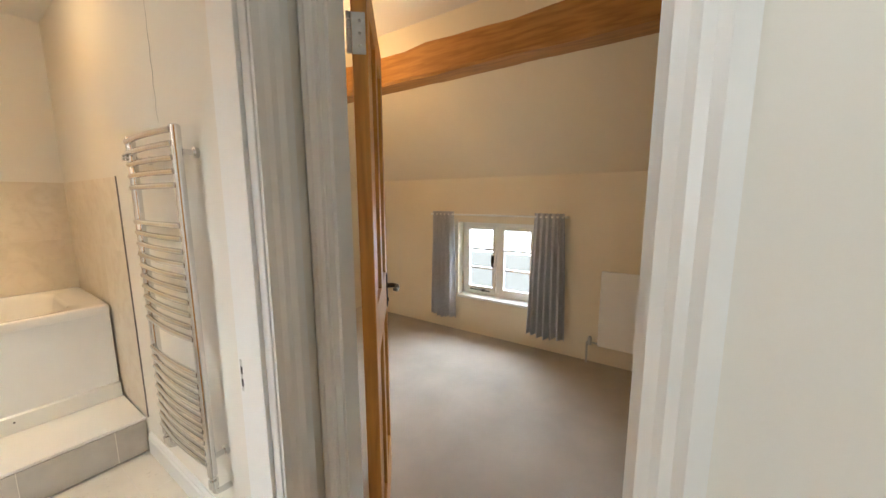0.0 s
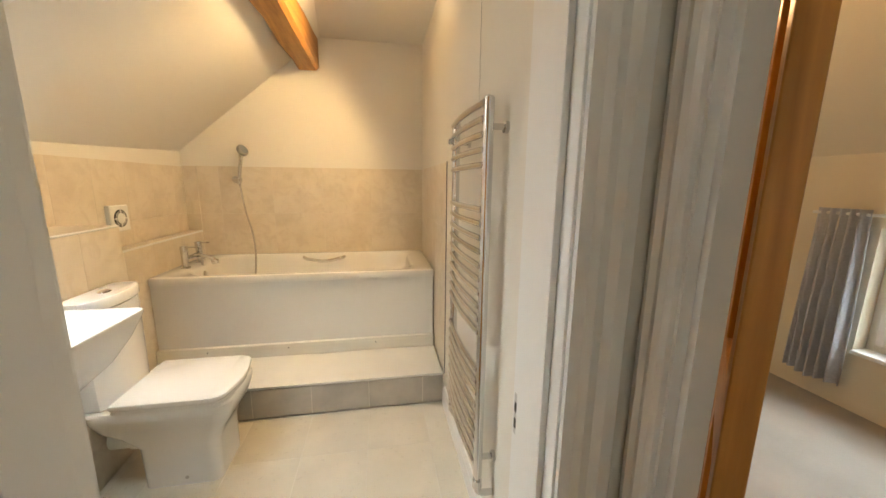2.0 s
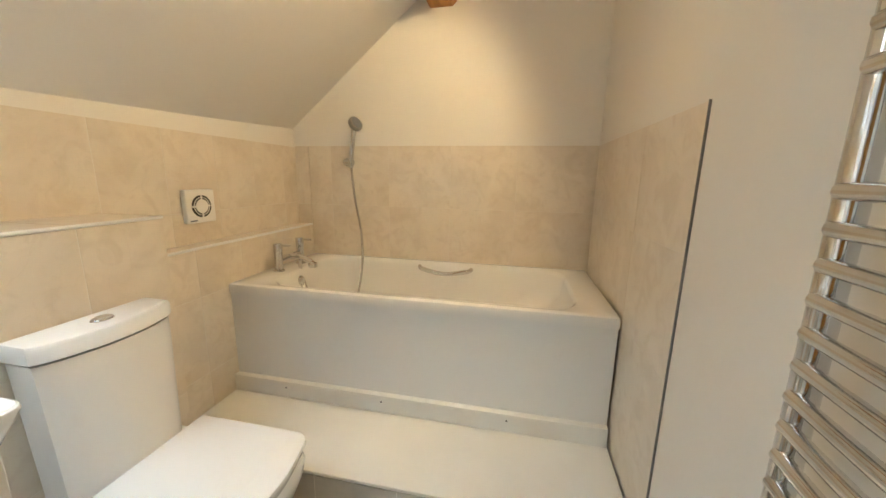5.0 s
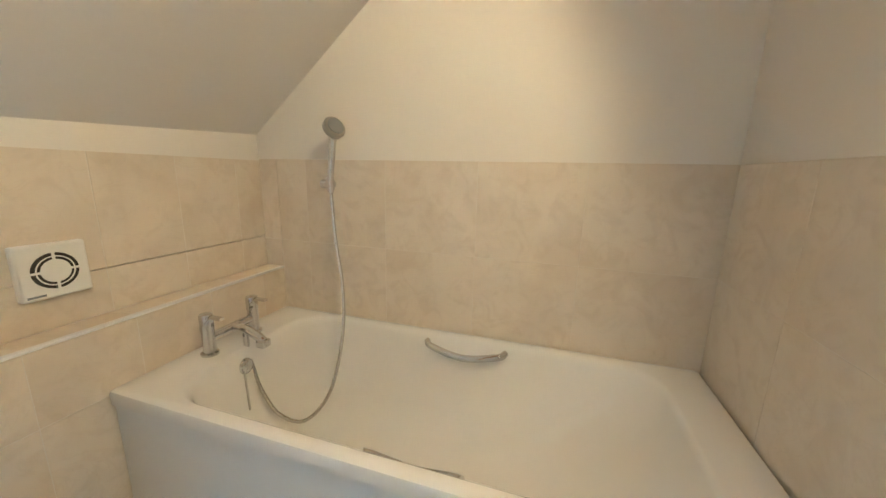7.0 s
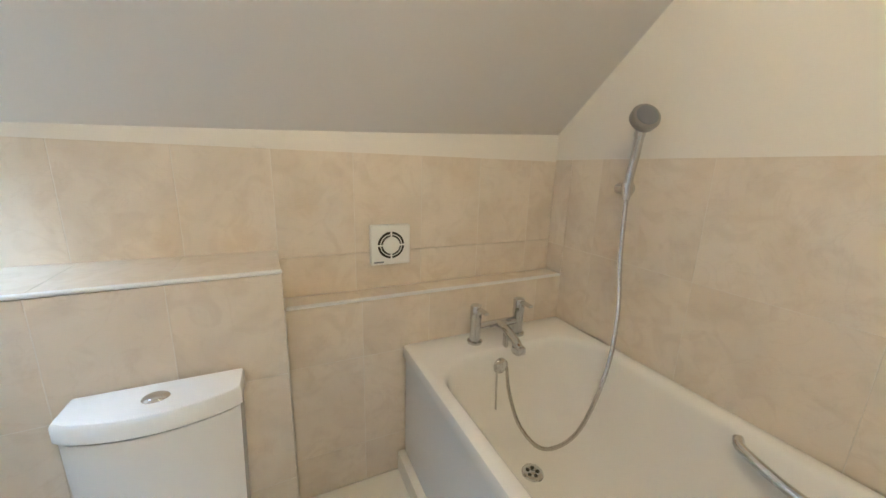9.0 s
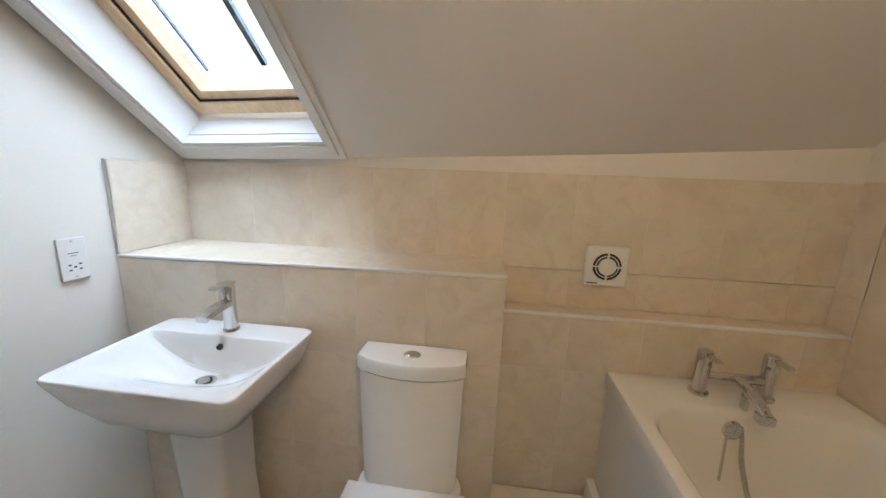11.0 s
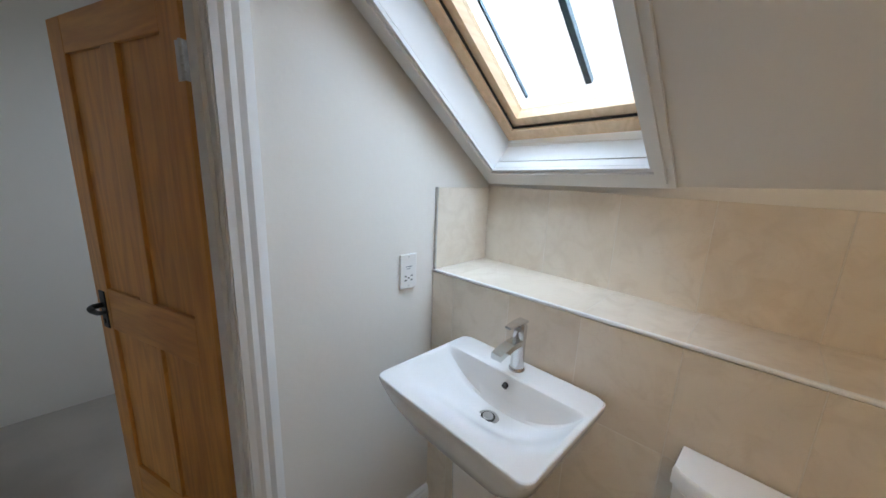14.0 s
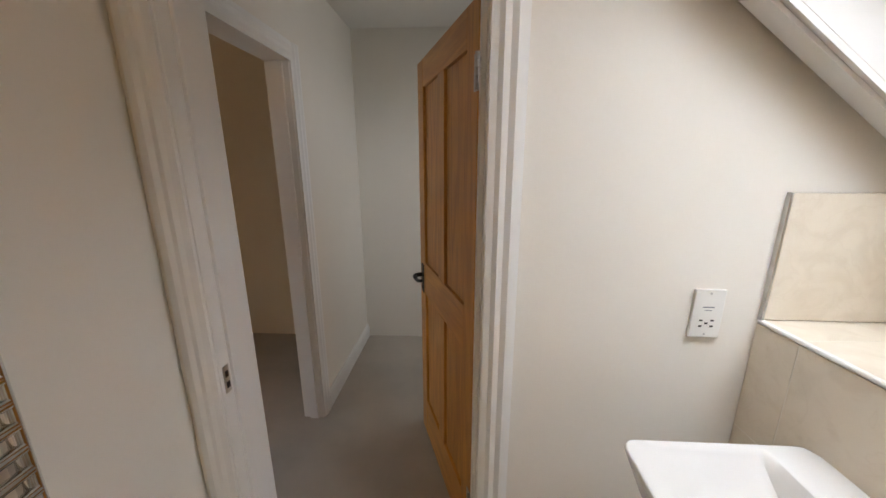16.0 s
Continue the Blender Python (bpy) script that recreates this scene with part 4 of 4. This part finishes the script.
bm = bmesh.new()
loft(bm, [bow(0.42, 0.095, 0.315, 0.055), bow(0.60, 0.095, 0.325, 0.05), bow(0.75, 0.095, 0.335, 0.044), bow(0.838, 0.093, 0.34, 0.04)])
part("cistern", bm, CERAMIC, wc, "", True)
bm = bmesh.new()
loft(bm, [bow(0.841, 0.088, 0.33, 0.039), bow(0.846, 0.098, 0.352, 0.042), bow(0.882, 0.098, 0.352, 0.042), bow(0.890, 0.093, 0.346, 0.041), bow(0.892, 0.085, 0.336, 0.039)])
cl = part("cistern_lid", bm, CERAMIC, wc, "", True)
bm = bmesh.new()
lathe(bm, [(0, 0.012), (0.016, 0.011), (0.024, 0.006), (0.027, 0)], Matrix.Translation((0.068, 0.0, 0.8915)) @ Matrix.Diagonal((0.82, 1.05, 0.8, 1)))
part("flush_button", bm, CHROME, cl, "oval chrome flush button", True)
bm = bmesh.new()
loft(bm, [rrect(0.338, 0, 0.0, 0.32, 0.26, 0.04), rrect(0.338, 0, 0.03, 0.32, 0.26, 0.04), rrect(0.336, 0, 0.20, 0.33, 0.265, 0.045), rrect(0.315, 0, 0.27, 0.43, 0.29, 0.05), rrect(0.297, 0, 0.31, 0.52, 0.315, 0.055), rrect(0.294, 0, 0.36, 0.56, 0.35, 0.065), rrect(0.294, 0, 0.405, 0.575, 0.365, 0.065), rrect(0.294, 0, 0.415, 0.565, 0.355, 0.065)])
part("pan", bm, CERAMIC, wc, "", True)
bm = bmesh.new()
tube(bm, [(0.012, 0, 0.19), (0.10, 0, 0.19), (0.10, 0, 0.19), (0.20, 0, 0.19)], [0.055, 0.055, 0.062, 0.062], 20)
part("waste_pipe", bm, PLASTIC, wc, "plain plastic waste pipe", True)
bm = bmesh.new()
loft(bm, [dring(0.417, 0.145, 0.563, 0.375, 0.022, 0.055), dring(0.432, 0.145, 0.568, 0.38, 0.022, 0.055)])
part("seat", bm, CERAMIC, wc, "", True)
bm = bmesh.new()
loft(bm, [dring(0.434, 0.15, 0.568, 0.38, 0.022, 0.055), dring(0.446, 0.142, 0.574, 0.39, 0.022, 0.055), dring(0.458, 0.142, 0.572, 0.388, 0.022, 0.055), dring(0.464, 0.152, 0.558, 0.372, 0.022, 0.055)])
part("lid", bm, CERAMIC, wc, "closed white lid", True)
for y in (-0.07, 0.07):
    bm = bmesh.new()
    tube(bm, [(0.155, y - 0.02, 0.445), (0.155, y + 0.02, 0.445)], 0.012, 12)
    part("hinge", bm, CHROME, wc, "", True)
bm = bmesh.new()
tube(bm, [(0.36, -0.129, 0.04), (0.36, -0.133, 0.04)], 0.008, 10)
part("fixing_cap", bm, STEEL, wc)

# ---- wash basin on a pedestal ----
basin = thing("wash_basin", (SH + 0.003, -1.305, 0), "white square ceramic wash basin on a full pedestal", "basin")
bm = bmesh.new()


def bring(z, w, d, x0, r):
    """A level rounded outline of the basin: back edge at x0."""
    return rrect(x0 + d / 2, 0, z, d, w, r)


loft(bm, [bring(0.70, 0.20, 0.20, 0.08, 0.05), bring(0.73, 0.28, 0.26, 0.05, 0.06), bring(0.78, 0.40, 0.335, 0.02, 0.06), bring(0.85, 0.49, 0.385, 0.005, 0.05), bring(0.905, 0.528, 0.407, 0.0, 0.035),
          bring(0.922, 0.535, 0.412, 0.0, 0.03), bring(0.928, 0.533, 0.410, 0.001, 0.03), bring(0.930, 0.527, 0.404, 0.004, 0.028)], True, False)


def ease(a, b, v):
    k = min(1, max(0, (v - a) / (b - a)))
    return k * k * (3 - 2 * k)


# top: a flat ledge at the back, a steep back wall and a scoop that rises to the front
top = []
DEEP = [0.004, 0.02, 0.05, 0.085, 0.102, 0.106, 0.109, 0.112, 0.116, 0.121, 0.128, 0.14] + [0.155 + 0.0196 * k for k in range(12)] + [0.384, 0.396, 0.404, 0.408]
for x in DEEP:
    e = max(0.0, 0.028 - min(x - 0.004, 0.408 - x))
    half = 0.2635 - 0.028 + math.sqrt(max(0.0, 0.028 ** 2 - e ** 2))
    row = []
    for k in range(41):
        v = half * math.sin((k / 20 - 1) * math.pi / 2)
        dip = 0.122 * max(0.0, 1 - abs(v / 0.252) ** 2.4) * ease(0.104, 0.124, x) * (1 - ease(0.17, 0.402, x))
        row.append(bm.verts.new((x, v, 0.930 - dip)))
    top.append(row)
for p, q in zip(top, top[1:]):
    for k in range(40):
        bm.faces.new((p[k], q[k], q[k + 1], p[k + 1]))
part("bowl", bm, CERAMIC, basin, "", True)
bm = bmesh.new()
loft(bm, [rrect(0.135, -0.025, 0.0, 0.20, 0.20, 0.03), rrect(0.135, -0.025, 0.03, 0.195, 0.19, 0.03), rrect(0.14, -0.025, 0.4, 0.175, 0.165, 0.03), rrect(0.145, -0.025, 0.66, 0.185, 0.175, 0.03), rrect(0.15, -0.025, 0.735, 0.20, 0.20, 0.03)])
part("pedestal", bm, CERAMIC, basin, "", True)
bm = bmesh.new()
lathe(bm, [(0, 0.009), (0.016, 0.008), (0.018, 0.003), (0.032, 0.003), (0.034, 0)], Matrix.Translation((0.178, -0.01, 0.808)))
bw = part("waste", bm, CHROME, basin, "chrome click waste", True)
# dark disc under the plug gives the gap round it a painted shade
bm = bmesh.new()
lathe(bm, [(0, 0), (0.0225, 0), (0.0225, 0.0015), (0, 0.0015)], Matrix.Translation((0.178, -0.01, 0.8112)))
part("waste_gap_shade", bm, DARK, bw)
# dark rod end in place of the overflow's shaded inside
bm = bmesh.new()
tube(bm, [(0.108, 0.0, 0.896), (0.1195, 0.0, 0.892)], 0.0095, 12)
part("overflow_shade", bm, DARK, basin)

btap = thing("basin_tap", (SH + 0.06, -1.305, 0.93), "chrome single-lever basin mixer tap", "tap")
bm = bmesh.new()
lathe(bm, [(0, 0), (0.026, 0), (0.025, 0.006), (0.0215, 0.01), (0.0205, 0.10), (0.0215, 0.13), (0.0215, 0.15), (0.017, 0.158), (0, 0.160)])
part("body", bm, CHROME, btap, "", True)
bm = bmesh.new()
loft(bm, [[(a, b, c + z) for b, z in ((-h, -0.009), (h, -0.009), (h, 0.009), (-h, 0.009))] for a, c, h in ((0.0, 0.098, 0.019), (0.05, 0.096, 0.0185), (0.10, 0.088, 0.0185), (0.118, 0.082, 0.018))])
part("spout", bm, CHROME, btap)
bm = bmesh.new()
loft(bm, [[(a, b, c + z) for b, z in ((-h, -0.004), (h, -0.004), (h, 0.004), (-h, 0.004))] for a, c, h in ((-0.018, 0.161, 0.016), (0.02, 0.163, 0.014), (0.068, 0.160, 0.010))])
part("lever", bm, CHROME, btap)

# shaver socket on the door wall
sock = thing("shaver_socket", (0.35, YS, 1.165), "white plastic shaver socket plate", "socket")
part("plate", bx(-0.038, 0.038, 0, 0.009, -0.066, 0.066, bevel=0.002), PLASTIC, sock)
# pin holes as dark chips on the plate, their inner shade done in colour
for x in (-0.014, 0.014):
    for z in (-0.018, -0.034):
        part("pin_hole_shade", bx(x - 0.004, x + 0.004, 0.009, 0.0098, z - 0.0022, z + 0.0022), DARK, sock)
part("pin_hole_shade", bx(-0.004, 0.004, 0.009, 0.0098, -0.028, -0.0235), DARK, sock)
part("printed_line", bx(-0.014, 0.014, 0.009, 0.0094, 0.017, 0.020), RUBBER, sock)
part("printed_line", bx(-0.009, 0.009, 0.009, 0.0094, 0.009, 0.011), RUBBER, sock)
for z in (-0.056, 0.056):
    bm = bmesh.new()
    tube(bm, [(0, 0.009, z), (0, 0.0098, z)], 0.003, 8)
    part("screw", bm, STEEL, sock)

# extractor fan
fan = thing("extractor_fan", (XW + 0.009, -0.022, 1.149), "square cream-white extractor fan with a ring of dark slots", "extractor fan")
part("plate", bx(0, 0.028, -0.077, 0.077, -0.077, 0.077, bevel=0.006), PLASTIC, fan)
# slots are not open: a dark ring on the plate paints their shade
bm = bmesh.new()
lathe(bm, [(0.030, 0.0282), (0.051, 0.0282), (0.051, 0.031), (0.030, 0.031)], Matrix.Rotation(radians(90), 4, "Y"), 36)
part("slot_shade_ring", bm, DARK, fan)
for k in range(4):
    a = k * math.pi / 2
    m = Matrix.Rotation(a, 4, "X")
    bm = box(bmesh.new(), 0.0283, 0.0335, -0.003, 0.003, 0.030, 0.0515)
    bmesh.ops.transform(bm, matrix=m, verts=bm.verts)
    part("spoke", bm, PLASTIC, fan)
bm = bmesh.new()
lathe(bm, [(0.0395, 0.0283), (0.0425, 0.0283), (0.0425, 0.0325), (0.0395, 0.0325), (0.0395, 0.0283)], Matrix.Rotation(radians(90), 4, "Y"), 36, False)
part("mid_ring", bm, PLASTIC, fan)
bm = bmesh.new()
lathe(bm, [(0, 0.0283), (0.0325, 0.0283), (0.0325, 0.034), (0.029, 0.036), (0, 0.0365)], Matrix.Rotation(radians(90), 4, "Y"), 36)
part("centre_cap", bm, PLASTIC, fan, "", True)
part("printed_line", bx(0.028, 0.0284, -0.066, -0.028, -0.068, -0.062), RUBBER, fan)

# ---- towel rail ----
tr = thing("towel_rail", (XE - 0.06, -1.12, 0), "tall chrome ladder towel radiator on the wall", "towel rail")
for y in (-0.222, 0.222):
    bm = bmesh.new()
    tube(bm, [(0, y, 0.345), (0, y, 0.35), (0, y, 1.615), (0, y, 1.62)], [0.012, 0.0165, 0.0165, 0.012], 14)
    part("post", bm, CHROME, tr, "", True)
BARS = [1.602 - 0.0443 * k for k in range(5)] + [1.29 - 0.0445 * k for k in range(10)] + [0.757 - 0.0443 * k for k in range(9)]
for z in BARS:
    bm = bmesh.new()
    tube(bm, [(-0.012 - 0.012 * math.sin(math.pi * (i / 10)), -0.222 + 0.0444 * i, z) for i in range(11)], 0.0105, 10)
    part("bar", bm, CHROME, tr, "", True)
for y, z in ((-0.222, 1.535), (0.222, 1.535), (-0.222, 0.42), (0.222, 0.42)):
    bm = bmesh.new()
    tube(bm, [(0, y, z), (0.059, y, z)], 0.010, 10)
    lathe(bm, [(0, 0), (0.018, 0), (0.018, 0.012), (0, 0.012)], Matrix.Translation((0.048, y, z)) @ Matrix.Rotation(radians(90), 4, "Y"), 14)
    part("wall_bracket", bm, CHROME, tr, "", True)
for y in (-0.222, 0.222):
    bm = bmesh.new()
    tube(bm, spline([(0, y, 0.35), (0, y, 0.30), (0.012, y, 0.275), (0.06, y, 0.27)], 6), 0.011, 10)
    lathe(bm, [(0, 0), (0.017, 0), (0.017, 0.03), (0, 0.03)], Matrix.Translation((0, y, 0.30)), 14)
    part("valve", bm, CHROME, tr, "", True)
bm = bmesh.new()
lathe(bm, [(0, 0), (0.012, 0), (0.012, 0.02), (0, 0.022)], Matrix.Translation((-0.012, 0.222, 1.54)) @ Matrix.Rotation(radians(-90), 4, "Y"), 12)
part("bleed_valve", bm, CHROME, tr, "", True)

# ---- ceiling spotlights ----
sp = thing("ceiling_spotlight", (SPOT.x, SPOT.y, ZC), "chrome ceiling plate with three lit spotlights", "ceiling light")
bm = bmesh.new()
lathe(bm, [(0, 0), (0.07, 0), (0.07, -0.016), (0.06, -0.022), (0, -0.024)])
part("ceiling_plate", bm, CHROME, sp, "", True)
for k in range(3):
    a = math.radians(120 * k + 25)
    d = Vector((math.cos(a), math.sin(a), 0))
    p = d * 0.045 + Vector((0, 0, -0.05))
    aim = (d * 0.7 + Vector((0, 0, -1))).normalized()
    m = Matrix.Translation(p) @ (-aim).to_track_quat("Z", "Y").to_matrix().to_4x4()
    bm = bmesh.new()
    tube(bm, [d * 0.045 + Vector((0, 0, -0.02)), p], 0.006, 8)
    lathe(bm, [(0, 0.02), (0.016, 0.018), (0.027, -0.015), (0.03, -0.05), (0.027, -0.05), (0.024, -0.02), (0, -0.015)], m, 20)
    hd = part("spot_head", bm, CHROME, sp, "", True)
    bm = bmesh.new()
    lathe(bm, [(0, -0.03), (0.022, -0.03), (0.024, -0.044), (0.012, -0.050), (0, -0.051)], m, 16)
    part("bulb", bm, GLOW, hd, "glowing spot bulb", True).visible_shadow = False

# ---- tiles ----
P = 0.009
UW = [-1.19 - 0.26, -1.19, -0.93, -0.67, -0.41, -0.15, 0.11, 0.37, 0.63, YN]
tiles(wall_west, TILE, "x", XW, [YS + 0.001] + UW, [1.12, 1.483], P)
tiles(wall_west, TILE, "x", XW, UW[4:], [ZLG, 1.12], P)
tiles(boxing_tall, TILE, "x", SH - P, [YS + 0.001, -1.64, -1.395, -1.15, -0.90, -0.66, -0.4005], [0.001, 0.465, 0.835, ZSH - P], P)
tiles(boxing_tall, TILE, "z", ZSH - P, [XW - 0.04, SH - 0.012], [YS + 0.001, -1.64, -1.15, -0.90, -0.66, -0.3995], P)
tiles(boxing_tall, TILE, "y", -0.409, [XW - 0.02, LG - 0.002], [ZLG + 0.004, ZSH - P], P)
tiles(boxing_tall, TILE, "y", -0.409, [LG, SH - P], [0.204, 0.465, 0.835, ZSH - P], P)
tiles(boxing_low, TILE, "x", LG - P, [-0.40, -0.15, 0.11, 0.37, 0.63, YN], [0.204, 0.38, 0.75, ZLG - P], P)
tiles(boxing_low, TILE, "z", ZLG - P, [XW + P, LG - 0.012], [-0.40, -0.15, 0.11, 0.37, 0.63, YN - P], P)
tiles(wall_north, TILE, "y", YN, [LG + 0.001, 0.16, 0.56, 0.96, 1.36, XE - 0.001], [0.74, 1.11, 1.49], -P, gap=0.001)
tiles(wall_north, TILE, "y", YN, [XW + P, LG], [ZLG, 1.11, 1.49], -P)
tiles(wall_east, TILE, "x", XE, [-0.398, 0.02, 0.40, YN - P], [0.204, 0.38, 0.74, 1.11, 1.49], -0.005, gap=0.001)
tiles(wall_east, TILE, "y", YS, [XW + P, SH + 0.012], [ZSH + 0.001, 1.475], P)
FX = [0.20, 0.35, 0.68, 1.01, 1.34, 1.67, XE]
FY = [YS, -1.725, -1.395, -1.065, -0.735, -0.405, -0.385]
tiles(floor_bath, FLOORTILE, "z", -0.008, FX, FY[:6], 0.008, gap=0.003)

# hairline crack in the plaster above the towel rail
bm = bmesh.new()
tube(bm, [(XE, -1.02 + 0.006 * math.sin(k * 1.9) + 0.003 * math.sin(k * 4.3), 2.12 - 0.028 * k) for k in range(17)], [0.0005 + 0.0007 * math.sin(k * 0.19) for k in range(17)], 5)
obj("plaster_crack", bm, SEALANT, wall_east, "fine crack in the plaster")
